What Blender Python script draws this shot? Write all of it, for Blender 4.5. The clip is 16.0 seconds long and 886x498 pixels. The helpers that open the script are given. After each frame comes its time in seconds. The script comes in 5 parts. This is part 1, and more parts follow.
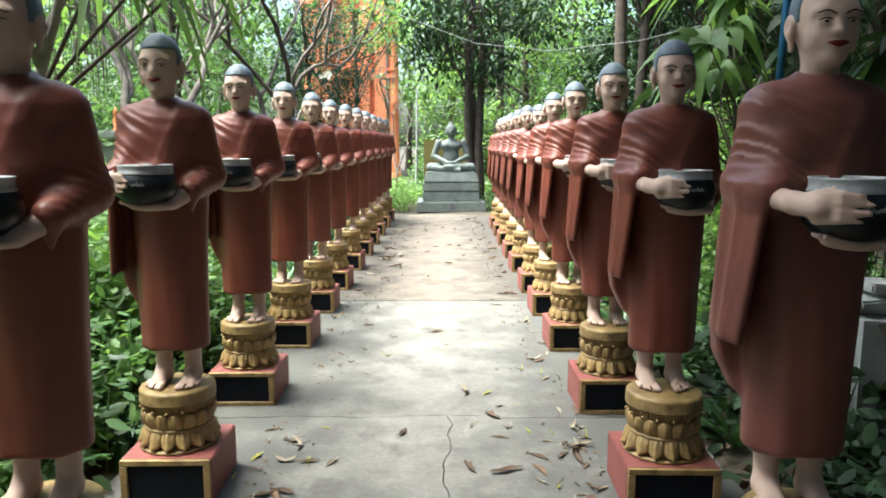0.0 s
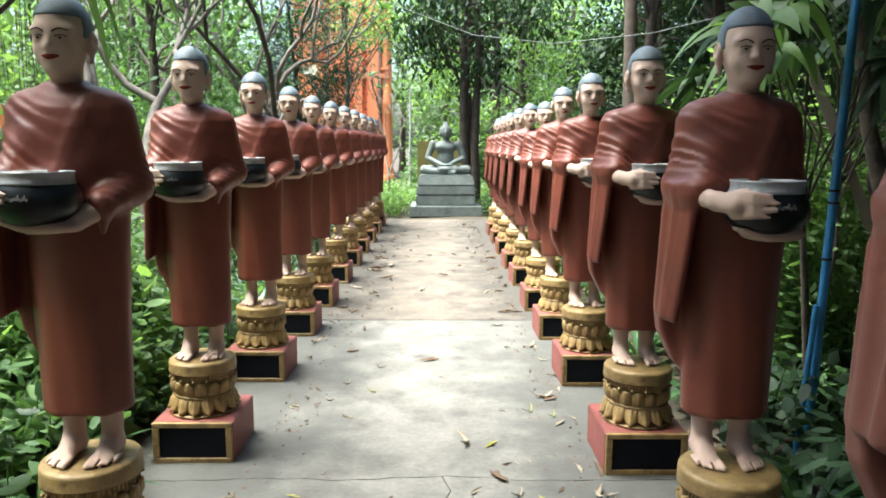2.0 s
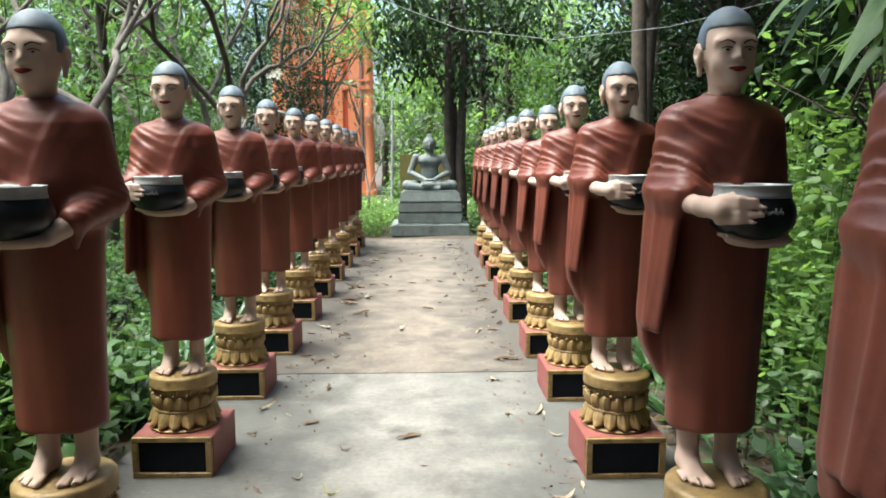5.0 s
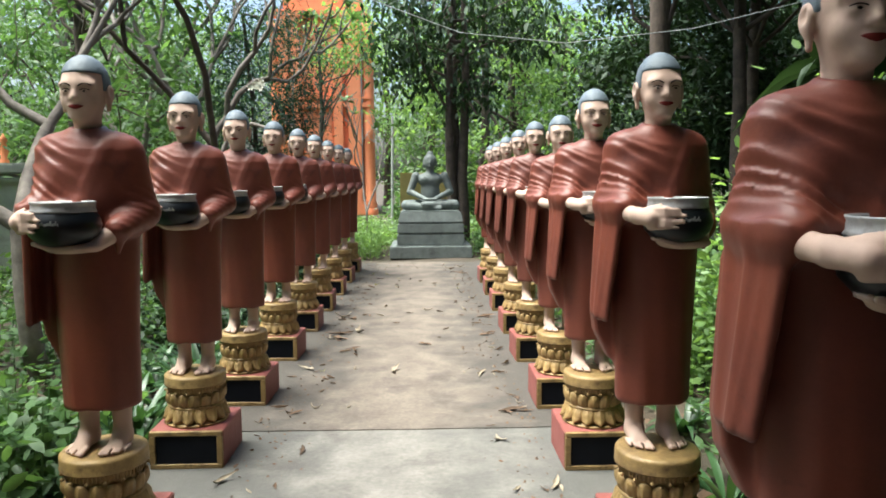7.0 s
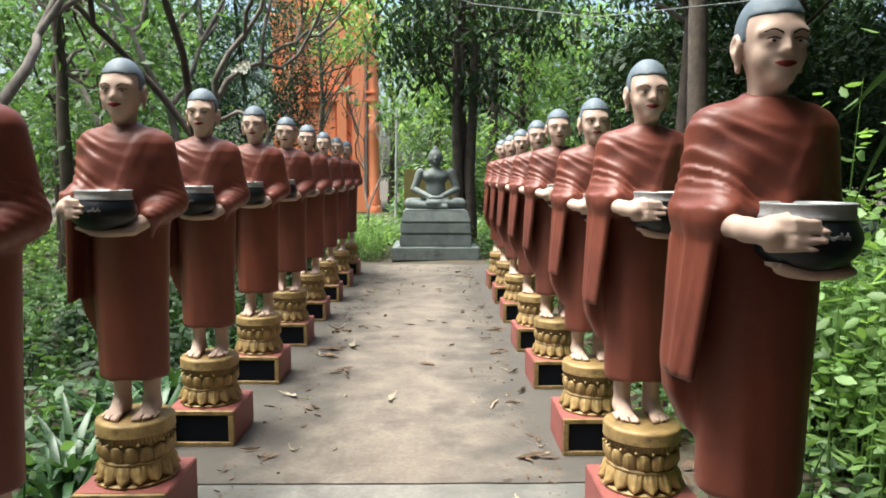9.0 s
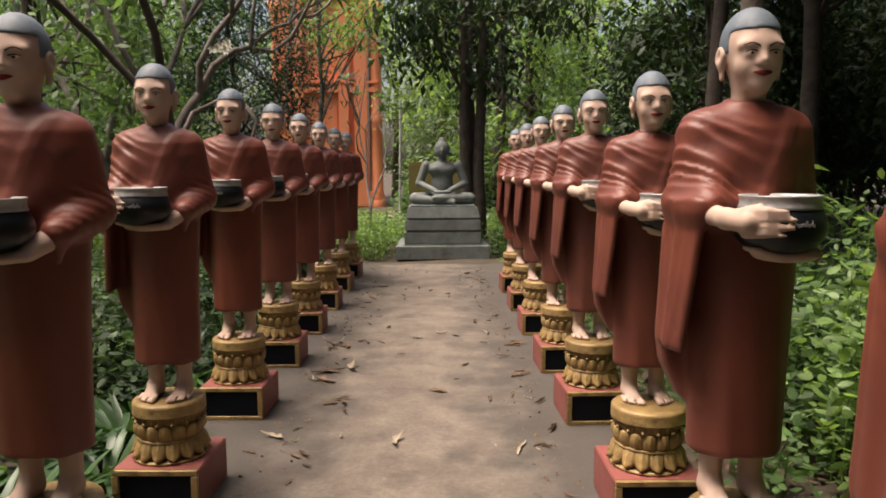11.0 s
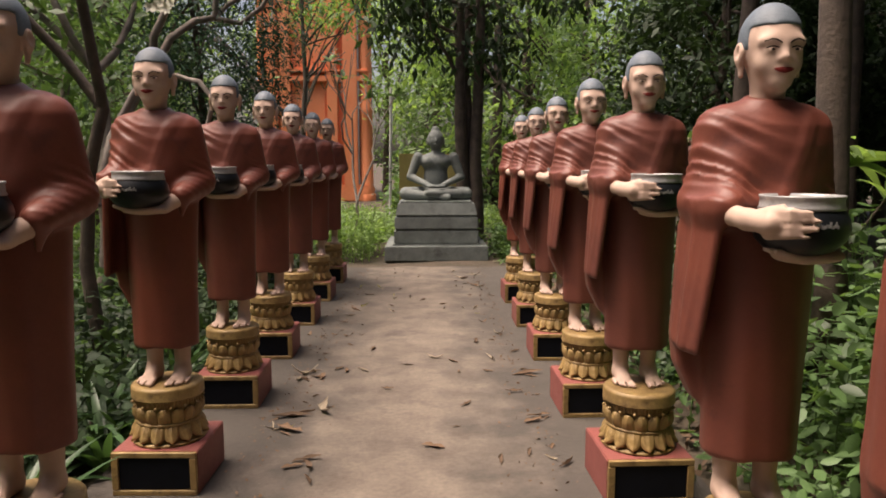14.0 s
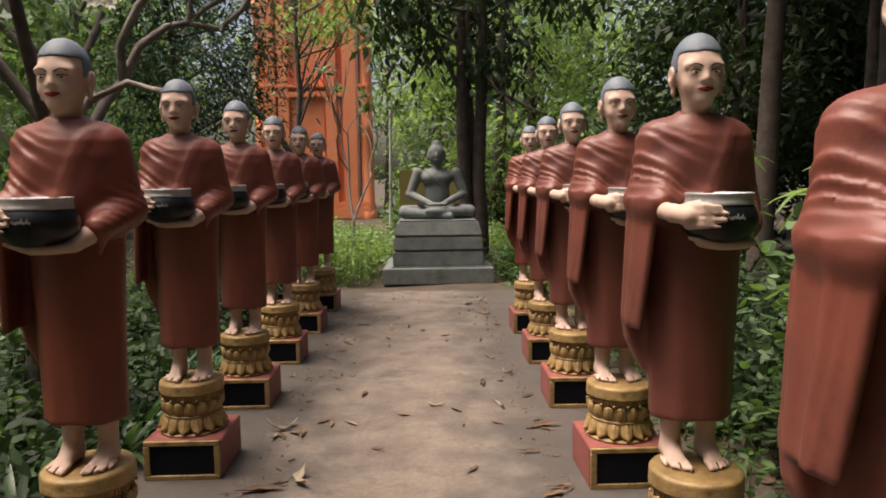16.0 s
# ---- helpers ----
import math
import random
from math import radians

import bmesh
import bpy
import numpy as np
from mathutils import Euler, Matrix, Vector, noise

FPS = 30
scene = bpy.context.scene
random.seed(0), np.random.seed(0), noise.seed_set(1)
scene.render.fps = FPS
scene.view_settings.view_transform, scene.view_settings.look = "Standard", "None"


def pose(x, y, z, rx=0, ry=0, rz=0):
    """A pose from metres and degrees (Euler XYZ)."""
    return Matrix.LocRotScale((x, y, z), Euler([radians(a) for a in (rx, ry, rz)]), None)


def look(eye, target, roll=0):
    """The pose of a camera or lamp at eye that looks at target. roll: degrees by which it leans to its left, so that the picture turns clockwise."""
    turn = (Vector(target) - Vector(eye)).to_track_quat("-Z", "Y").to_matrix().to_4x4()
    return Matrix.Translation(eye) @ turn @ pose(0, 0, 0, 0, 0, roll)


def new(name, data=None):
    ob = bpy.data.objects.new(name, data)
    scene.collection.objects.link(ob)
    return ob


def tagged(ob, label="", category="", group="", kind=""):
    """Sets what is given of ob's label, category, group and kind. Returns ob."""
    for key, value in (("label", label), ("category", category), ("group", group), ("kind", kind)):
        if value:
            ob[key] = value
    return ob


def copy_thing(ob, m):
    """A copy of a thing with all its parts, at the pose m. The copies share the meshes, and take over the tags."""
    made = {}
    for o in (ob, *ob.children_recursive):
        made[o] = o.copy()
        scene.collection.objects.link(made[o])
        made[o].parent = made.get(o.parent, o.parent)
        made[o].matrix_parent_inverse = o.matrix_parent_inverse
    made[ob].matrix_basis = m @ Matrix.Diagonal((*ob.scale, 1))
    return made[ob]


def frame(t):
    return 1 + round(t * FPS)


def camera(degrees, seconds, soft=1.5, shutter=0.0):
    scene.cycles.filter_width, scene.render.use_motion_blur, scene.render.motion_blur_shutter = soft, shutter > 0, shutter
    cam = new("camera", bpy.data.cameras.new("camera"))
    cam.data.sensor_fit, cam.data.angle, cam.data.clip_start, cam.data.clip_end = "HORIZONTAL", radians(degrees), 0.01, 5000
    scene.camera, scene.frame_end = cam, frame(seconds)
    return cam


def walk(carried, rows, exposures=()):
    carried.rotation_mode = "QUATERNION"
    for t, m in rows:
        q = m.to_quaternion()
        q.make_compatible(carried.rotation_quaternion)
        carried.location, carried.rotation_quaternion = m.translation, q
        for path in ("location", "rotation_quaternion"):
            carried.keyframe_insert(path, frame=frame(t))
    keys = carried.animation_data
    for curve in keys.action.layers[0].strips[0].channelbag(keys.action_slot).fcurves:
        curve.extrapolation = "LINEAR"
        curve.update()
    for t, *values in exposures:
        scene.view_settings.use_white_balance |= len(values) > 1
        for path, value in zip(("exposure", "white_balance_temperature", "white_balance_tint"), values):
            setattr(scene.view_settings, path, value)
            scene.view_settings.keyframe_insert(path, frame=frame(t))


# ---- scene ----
cam = camera(63.8, 16.0, soft=1.8)
METRES, EYE, TILT, LEAN, TURN = 6.53, 1.6, -8.4, 0.0, 0.0
ROWS = [
    (0.0, 0.0, 0.0, 0.0, -0.0, 0.0, -0.0),
    (0.5, -0.0023, 0.0269, 0.0028, -1.03, -0.06, 0.24),
    (1.0, -0.0001, 0.0573, 0.0056, -1.09, 0.16, 0.07),
    (1.5, 0.0008, 0.0837, 0.0095, -0.32, 0.22, -0.1),
    (2.0, -0.0014, 0.1185, 0.0168, -0.5, 0.13, -0.1),
    (2.5, -0.0022, 0.1468, 0.0207, -1.36, 0.45, -0.09),
    (3.0, 0.0036, 0.1806, 0.0244, -1.53, 0.82, 0.01),
    (3.5, 0.0058, 0.2085, 0.0273, -1.11, 0.68, 0.13),
    (4.0, 0.0023, 0.2419, 0.0347, -1.56, 0.46, 0.21),
    (6.5, 0.0091, 0.3894, 0.0551, -1.56, 2.67, 0.58),
    (7.0, 0.0144, 0.4236, 0.0613, -1.35, 2.68, 0.59),
    (7.5, 0.0138, 0.4579, 0.0643, -1.2, 2.23, 0.49),
    (8.0, 0.0116, 0.4908, 0.0719, -1.67, 2.24, 0.5),
    (8.5, 0.0134, 0.5255, 0.074, -1.57, 2.48, 0.18),
    (9.0, 0.0151, 0.5574, 0.079, -1.01, 2.48, -0.02),
    (11.5, 0.0077, 0.721, 0.1061, -0.64, 1.78, 0.38),
    (12.0, 0.0075, 0.7502, 0.1076, -0.85, 1.94, 0.45),
    (12.5, 0.0096, 0.7808, 0.1131, -0.72, 2.0, 0.18),
    (13.0, 0.0079, 0.8139, 0.1164, -1.22, 1.54, 0.2),
    (13.5, 0.0046, 0.8411, 0.1218, -1.68, 1.28, 0.11),
    (14.0, 0.0065, 0.8685, 0.1238, -1.29, 1.33, 0.2),
    (14.5, 0.0089, 0.896, 0.128, -1.1, 1.42, 0.23),
    (15.0, 0.0073, 0.9301, 0.1346, -1.49, 1.58, 0.46),
    (15.5, 0.0077, 0.9569, 0.138, -1.41, 1.92, 0.85),
    (16.0, 0.0142, 0.9852, 0.1425, -0.9, 2.56, 0.89),
]
EXPOSURES = [(0.0, 2.22, 5800, 0), (2.5, 2.16, 5800, 0), (4.0, 1.97, 5800, 0), (6.5, 1.57, 5900, 2), (8.0, 1.55, 5900, 2), (9.2, 1.45, 6050, 4), (11.5, 0.68, 7200, 20), (13.0, 0.71, 7250, 21), (16.0, 0.68, 7000, 19)]
walk(cam, [(t, pose(0, 0, EYE, TILT, LEAN, TURN) @ pose(METRES * x, METRES * y, METRES * z, 90 + pitch, roll, yaw)) for t, x, y, z, yaw, pitch, roll in ROWS], EXPOSURES)

# ---- light: bright hazy sky and one soft, high sun from the left ----
SUN_FROM = Vector((-0.34, -0.02, 0.94)).normalized()
world = bpy.data.worlds.new("sky")
scene.world = world
world.use_nodes = True
wn = world.node_tree
sky = wn.nodes.new("ShaderNodeTexSky")
sky.sky_type = 'NISHITA'
sky.sun_disc = False
sky.sun_elevation = math.asin(SUN_FROM.z)
sky.sun_rotation = math.atan2(SUN_FROM.x, SUN_FROM.y)
sky.dust_density, sky.air_density, sky.ozone_density = 6.0, 1.0, 1.0
wn.links.new(sky.outputs[0], wn.nodes["Background"].inputs[0])
wn.nodes["Background"].inputs[1].default_value = 0.125
sun_data = bpy.data.lights.new("sun", 'SUN')
sun_data.energy, sun_data.angle, sun_data.color = 4.6, radians(36), (1.0, 0.94, 0.84)
sun = new("sun", sun_data)
sun.matrix_world = look(SUN_FROM * 40, (0, 0, 0))


# ---- materials ----
def material(name, base, rough=0.6, metal=0.0, scale=8.0, vary=0.15, second=None, fine=60.0, bump=0.15, per=None, side_tone=None,
             spread=0.0, translucent=0.0, stain=None, stain_scale=1.2, stain_low=0.55, spec=0.5, tint=None):
    """Base colour broken by a coarse and a fine noise, stains of another colour, relief, and a spread from piece to piece."""
    m = bpy.data.materials.new(name)
    m.use_nodes = True
    n, l = m.node_tree.nodes, m.node_tree.links
    bsdf = n["Principled BSDF"]
    bsdf.inputs["Roughness"].default_value, bsdf.inputs["Metallic"].default_value = rough, metal
    bsdf.inputs["Specular IOR Level"].default_value = spec
    tc = n.new("ShaderNodeTexCoord")

    def noise_node(s, detail=7.0):
        t = n.new("ShaderNodeTexNoise")
        t.inputs["Scale"].default_value, t.inputs["Detail"].default_value, t.inputs["Roughness"].default_value = s, detail, 0.6
        l.new(tc.outputs["Object"], t.inputs["Vector"])
        return t.outputs["Fac"]

    def mix(a, b, fac, kind='MIX'):
        x = n.new("ShaderNodeMix")
        x.data_type, x.blend_type = 'RGBA', kind
        for socket, value in ((x.inputs[6], a), (x.inputs[7], b), (x.inputs[0], fac)):
            if hasattr(value, "is_linked"):
                l.new(value, socket)
            else:
                socket.default_value = value
        return x.outputs[2]

    def ramp(fac, lo, hi):
        r = n.new("ShaderNodeMapRange")
        r.inputs[1].default_value, r.inputs[2].default_value = lo, hi
        l.new(fac, r.inputs[0])
        return r.outputs[0]

    base4 = (*base, 1)
    other = (*(second or [c * (1 - vary * 2) for c in base]), 1)
    coarse, small = noise_node(scale), noise_node(fine)
    col = mix(base4, other, ramp(coarse, 0.35, 0.7))
    grain = n.new("ShaderNodeMapRange")
    grain.inputs[3].default_value, grain.inputs[4].default_value = 1 - vary, 1 + vary
    l.new(small, grain.inputs[0])
    col = mix(col, grain.outputs[0], 1.0, 'MULTIPLY')
    if stain:
        col = mix(col, (*stain, 1), ramp(noise_node(stain_scale, 7.0), stain_low, stain_low + 0.16))
    if side_tone:   # a second tone that grows towards both sides of the path, its edge broken by noise
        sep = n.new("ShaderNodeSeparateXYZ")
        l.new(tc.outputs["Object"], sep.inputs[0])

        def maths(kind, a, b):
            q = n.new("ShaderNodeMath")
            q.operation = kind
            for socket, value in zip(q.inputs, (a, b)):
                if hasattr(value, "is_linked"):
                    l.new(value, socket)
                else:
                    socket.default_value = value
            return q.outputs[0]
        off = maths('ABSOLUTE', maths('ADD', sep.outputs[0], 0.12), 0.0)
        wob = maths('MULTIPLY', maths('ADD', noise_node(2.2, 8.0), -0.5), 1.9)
        col = mix(col, (*side_tone, 1), maths('MULTIPLY', ramp(maths('ADD', off, wob), 0.25, 0.80), 0.85))
    if per:
        src = n.new("ShaderNodeObjectInfo").outputs["Random"] if per == "object" else n.new("ShaderNodeNewGeometry").outputs["Random Per Island"]
        k = n.new("ShaderNodeMapRange")
        k.inputs[3].default_value, k.inputs[4].default_value = 1 - spread, 1 + spread
        l.new(src, k.inputs[0])
        col = mix(col, k.outputs[0], 1.0, 'MULTIPLY')
    if tint:   # the paint's hue differs from piece to piece
        col = mix(col, mix(col, (*tint, 1), 1.0, 'MULTIPLY'), n.new("ShaderNodeObjectInfo").outputs["Random"])
    l.new(col, bsdf.inputs["Base Color"])
    rr = n.new("ShaderNodeMapRange")
    rr.inputs[3].default_value, rr.inputs[4].default_value = max(0.02, rough - 0.1), min(1, rough + 0.1)
    l.new(coarse, rr.inputs[0])
    l.new(rr.outputs[0], bsdf.inputs["Roughness"])
    if bump:
        b = n.new("ShaderNodeBump")
        b.inputs["Strength"].default_value, b.inputs["Distance"].default_value = bump, 0.01
        l.new(small, b.inputs["Height"])
        l.new(b.outputs[0], bsdf.inputs["Normal"])
    if translucent:
        tr, ad = n.new("ShaderNodeBsdfTranslucent"), n.new("ShaderNodeMixShader")
        ad.inputs[0].default_value = translucent
        warm = mix(col, (1.3, 1.3, 0.7, 1), 1.0, 'MULTIPLY')
        l.new(warm, tr.inputs[0])
        l.new(bsdf.outputs[0], ad.inputs[1])
        l.new(tr.outputs[0], ad.inputs[2])
        l.new(ad.outputs[0], n["Material Output"].inputs["Surface"])
    return m


ROBE = material("robe_paint", (0.235, 0.062, 0.037), 0.46, scale=3.0, vary=0.11, second=(0.155, 0.043, 0.029), fine=90, bump=0.08, per="object", spread=0.18, spec=0.33,
                stain=(0.095, 0.030, 0.024), stain_scale=5.0, stain_low=0.60, tint=(0.62, 0.80, 0.95))
SKIN = material("skin_paint", (0.50, 0.355, 0.285), 0.62, spec=0.25, scale=6.0, vary=0.05, second=(0.45, 0.315, 0.25), fine=120, bump=0.05, stain=(0.40, 0.29, 0.22), stain_scale=14.0, stain_low=0.68)
HAIR = material("hair_paint", (0.115, 0.145, 0.175), 0.6, scale=9.0, vary=0.15, fine=160, bump=0.25)
LIPS = material("lip_paint", (0.16, 0.022, 0.02), 0.85, vary=0.08, spec=0.1)
INK = material("black_paint", (0.02, 0.014, 0.012), 0.9, vary=0.1, spec=0.05)
EYEWHITE = material("eye_paint", (0.50, 0.38, 0.30), 0.8, vary=0.05, spec=0.15)
BOWL_BLACK = material("bowl_black", (0.010, 0.012, 0.015), 0.33, scale=7, vary=0.2, fine=40, bump=0.05, spec=0.3, stain=(0.02, 0.02, 0.02), stain_scale=9, stain_low=0.62)
SILVER = material("silver_paint", (0.42, 0.42, 0.42), 0.45, metal=0.3, scale=15, vary=0.15, fine=70, bump=0.2, stain=(0.2, 0.19, 0.18), stain_scale=18, stain_low=0.6)
LETTER = material("letter_paint", (0.30, 0.30, 0.29), 0.6, vary=0.2)
GOLD = material("gold_paint", (0.34, 0.225, 0.085), 0.5, metal=0.1, scale=12, vary=0.22, second=(0.17, 0.104, 0.040), fine=80, bump=0.3, per="object", spread=0.15,
                stain=(0.12, 0.072, 0.03), stain_scale=16, stain_low=0.58)
PLINTH_RED = material("plinth_paint", (0.235, 0.067, 0.056), 0.6, scale=5, vary=0.12, second=(0.185, 0.052, 0.043), fine=50, bump=0.3, stain=(0.17, 0.08, 0.06), stain_scale=6, stain_low=0.6)
PLAQUE = material("plaque_panel", (0.004, 0.005, 0.009), 0.5, scale=9, vary=0.2, bump=0.03, spec=0.15)
CONCRETE = material("concrete", (0.205, 0.189, 0.166), 0.85, scale=3.2, vary=0.40, second=(0.118, 0.108, 0.095), fine=34, bump=0.5, stain=(0.085, 0.076, 0.066), stain_scale=2.6, stain_low=0.54, side_tone=(0.072, 0.069, 0.062))
DUSTY = material("dusty_concrete", (0.165, 0.134, 0.106), 0.9, scale=3.0, vary=0.42, second=(0.100, 0.080, 0.064), fine=34, bump=0.5, stain=(0.07, 0.056, 0.046), stain_scale=2.6, stain_low=0.54, side_tone=(0.046, 0.040, 0.034))
SOIL = material("soil", (0.07, 0.05, 0.033), 0.95, scale=2.5, vary=0.3, second=(0.035, 0.03, 0.018), fine=30, bump=0.9)
STONE = material("grey_stone", (0.165, 0.187, 0.176), 0.75, scale=5, vary=0.22, second=(0.10, 0.113, 0.106), fine=45, bump=0.4, stain=(0.05, 0.055, 0.05), stain_scale=4, stain_low=0.58)
BARK = material("bark", (0.095, 0.070, 0.052), 0.9, scale=6, vary=0.3, second=(0.045, 0.034, 0.027), fine=28, bump=0.9)
PALE_BARK = material("pale_bark", (0.23, 0.195, 0.165), 0.85, scale=5, vary=0.25, second=(0.085, 0.07, 0.06), fine=25, bump=0.7)
LEAF = material("leaf_mid", (0.10, 0.18, 0.064), 0.5, scale=1.2, vary=0.2, second=(0.07, 0.13, 0.048), per="island", spread=0.45, translucent=0.45, bump=0)
LEAF_BRIGHT = material("leaf_bright", (0.195, 0.31, 0.098), 0.5, scale=0.9, vary=0.2, second=(0.13, 0.22, 0.074), per="island", spread=0.4, translucent=0.5, bump=0)
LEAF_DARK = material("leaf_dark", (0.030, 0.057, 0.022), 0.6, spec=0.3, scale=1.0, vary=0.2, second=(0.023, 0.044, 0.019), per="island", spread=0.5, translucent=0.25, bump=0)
LEAF_STRAP = material("leaf_strap", (0.055, 0.115, 0.042), 0.38, scale=2.0, vary=0.2, second=(0.035, 0.08, 0.03), per="island", spread=0.4, translucent=0.3, bump=0)
LEAF_FIR = material("leaf_feathery", (0.045, 0.095, 0.062), 0.6, spec=0.3, scale=1.0, vary=0.2, second=(0.025, 0.058, 0.040), per="island", spread=0.45, translucent=0.3, bump=0)
LEAF_DRY = material("leaf_dry", (0.125, 0.074, 0.040), 0.8, scale=9, vary=0.25, second=(0.08, 0.045, 0.025), fine=80, bump=0.3, per="object", spread=0.4)
LEAF_PALE = material("leaf_pale", (0.30, 0.25, 0.18), 0.8, scale=9, vary=0.2, second=(0.2, 0.15, 0.1), fine=80, bump=0.3)
LEAF_YELLOW = material("leaf_yellow", (0.30, 0.28, 0.04), 0.6, scale=9, vary=0.2, fine=80, bump=0.2)
PETAL_WHITE = material("white_petal", (0.7, 0.68, 0.55), 0.6, vary=0.08)
ORANGE = material("orange_paint", (0.80, 0.28, 0.125), 0.65, scale=0.8, vary=0.1, second=(0.74, 0.21, 0.08), fine=12, bump=0.2)
YELLOW = material("yellow_paint", (0.30, 0.23, 0.08), 0.7, scale=2, vary=0.12, fine=15, bump=0.2)
BLUE = material("blue_paint", (0.03, 0.16, 0.34), 0.45, scale=12, vary=0.15, fine=60, bump=0.2)
CEMENT = material("pale_cement", (0.42, 0.42, 0.40), 0.85, scale=3, vary=0.15, fine=40, bump=0.4, stain=(0.2, 0.19, 0.17), stain_scale=3, stain_low=0.58)
WOOD = material("weathered_wood", (0.30, 0.25, 0.19), 0.85, scale=6, vary=0.2, fine=50, bump=0.5)
WIRE = material("cable_sheath", (0.25, 0.26, 0.26), 0.6, vary=0.1)


# ---- mesh helpers ----
class Mesh:
    """Gathers vertices and faces, with a material index for each face."""

    def __init__(self):
        self.v, self.f, self.m, self.n = [], [], [], 0

    def add(self, verts, faces, mat=0):
        verts = np.asarray(verts, float).reshape(-1, 3)
        self.f += [(np.asarray(faces) + self.n)]
        self.m += [np.full(len(faces), mat)]
        self.v.append(verts)
        self.n += len(verts)

    def data(self, name, mats, smooth=True):
        me = bpy.data.meshes.new(name)
        v = np.concatenate(self.v)
        loops = np.concatenate([f.ravel() for f in self.f])
        sizes = np.concatenate([np.full(len(f), f.shape[1]) for f in self.f])
        me.vertices.add(len(v))
        me.vertices.foreach_set("co", v.ravel())
        me.loops.add(len(loops))
        me.loops.foreach_set("vertex_index", loops.astype(np.int32))
        me.polygons.add(len(sizes))
        me.polygons.foreach_set("loop_start", (np.cumsum(sizes) - sizes).astype(np.int32))
        for m in mats:
            me.materials.append(m)
        me.polygons.foreach_set("material_index", np.concatenate(self.m).astype(np.int32))
        me.polygons.foreach_set("use_smooth", np.full(len(sizes), smooth))
        me.update(calc_edges=True)
        me.validate()
        return me


def empty(name, loc=(0, 0, 0), rz=0.0):
    ob = new(name)
    ob.matrix_world = pose(*loc, 0, 0, rz)
    ob.empty_display_size = 0.1
    return ob


def put(name, data, parent=None, label="", m=None):
    """A mesh object, as a part under a thing where one is given."""
    ob = new(name, data)
    ob.parent = parent
    if m is not None:
        ob.matrix_basis = m
    return tagged(ob, label)


def bm_data(name, bm, mats, smooth=False):
    me = bpy.data.meshes.new(name)
    bmesh.ops.recalc_face_normals(bm, faces=bm.faces)
    bm.to_mesh(me)
    bm.free()
    for m in mats:
        me.materials.append(m)
    if smooth:
        me.polygons.foreach_set("use_smooth", np.ones(len(me.polygons), bool))
    return me


def box_data(name, size, mat, bevel=0.006, centre=(0, 0, 0), taper=1.0, seg=2):
    bm = bmesh.new()
    bmesh.ops.create_cube(bm, size=1.0)
    for v in bm.verts:
        k = taper if v.co.z > 0 else 1.0
        v.co = Vector((v.co.x * size[0] * k + centre[0], v.co.y * size[1] * k + centre[1], v.co.z * size[2] + centre[2]))
    if bevel:
        bmesh.ops.bevel(bm, geom=bm.edges[:], offset=bevel, segments=seg, affect='EDGES')
    return bm_data(name, bm, [mat])


def lathe_data(name, rows, mat, seg=40, smooth=True):
    """A turned body from rows of (radius, height)."""
    g = Mesh()
    a = np.linspace(0, 2 * np.pi, seg, endpoint=False)
    ring = np.stack([np.cos(a), np.sin(a)], 1)
    v = np.concatenate([np.c_[ring * max(r, 1e-4), np.full(seg, z)] for r, z in rows])
    i = np.arange(seg)
    j = (i + 1) % seg
    f = np.concatenate([np.stack([k * seg + i, k * seg + j, (k + 1) * seg + j, (k + 1) * seg + i], 1) for k in range(len(rows) - 1)])
    g.add(v, f)
    return g.data(name, [mat], smooth)


def tube(g, pts, radii, seg=8, mat=0):
    """A tapered tube along points, added to the gathered mesh g."""
    pts = np.asarray(pts, float)
    tan = np.gradient(pts, axis=0)
    tan /= np.linalg.norm(tan, axis=1)[:, None] + 1e-9
    ref = np.array([0.31, 0.17, 0.93]) if abs(tan[0, 2]) < 0.8 else np.array([0.93, 0.31, 0.1])
    s = np.cross(tan, ref)
    s /= np.linalg.norm(s, axis=1)[:, None] + 1e-9
    u = np.cross(tan, s)
    a = np.linspace(0, 2 * np.pi, seg, endpoint=False)
    v = (pts[:, None] + np.asarray(radii)[:, None, None] * (np.cos(a)[None, :, None] * s[:, None] + np.sin(a)[None, :, None] * u[:, None])).reshape(-1, 3)
    i = np.arange(seg)
    j = (i + 1) % seg
    f = np.concatenate([np.stack([k * seg + i, k * seg + j, (k + 1) * seg + j, (k + 1) * seg + i], 1) for k in range(len(pts) - 1)])
    g.add(v, f, mat)
    tip = len(pts) - 1
    g.add(v[tip * seg:], np.stack([np.zeros(seg - 2, int), np.arange(1, seg - 1), np.arange(2, seg)], 1), mat)


# ---- rounded solids: distance fields turned into smooth meshes ----
def sub(a, b):
    return a[0] - b[0], a[1] - b[1], a[2] - b[2]


def ball(p, c, r):
    """About the distance to an ellipsoid."""
    x, y, z = sub(p, c)
    k0 = np.sqrt((x / r[0]) ** 2 + (y / r[1]) ** 2 + (z / r[2]) ** 2) + 1e-9
    k1 = np.sqrt((x / r[0] ** 2) ** 2 + (y / r[1] ** 2) ** 2 + (z / r[2] ** 2) ** 2) + 1e-9
    return k0 * (k0 - 1) / k1


def rod(p, a, b, ra, rb):
    """A rounded, tapered rod."""
    ax = np.subtract(b, a)
    x, y, z = sub(p, a)
    h = np.clip((x * ax[0] + y * ax[1] + z * ax[2]) / float(ax @ ax), 0, 1)
    return np.sqrt((x - ax[0] * h) ** 2 + (y - ax[1] * h) ** 2 + (z - ax[2] * h) ** 2) - (ra + (rb - ra) * h)


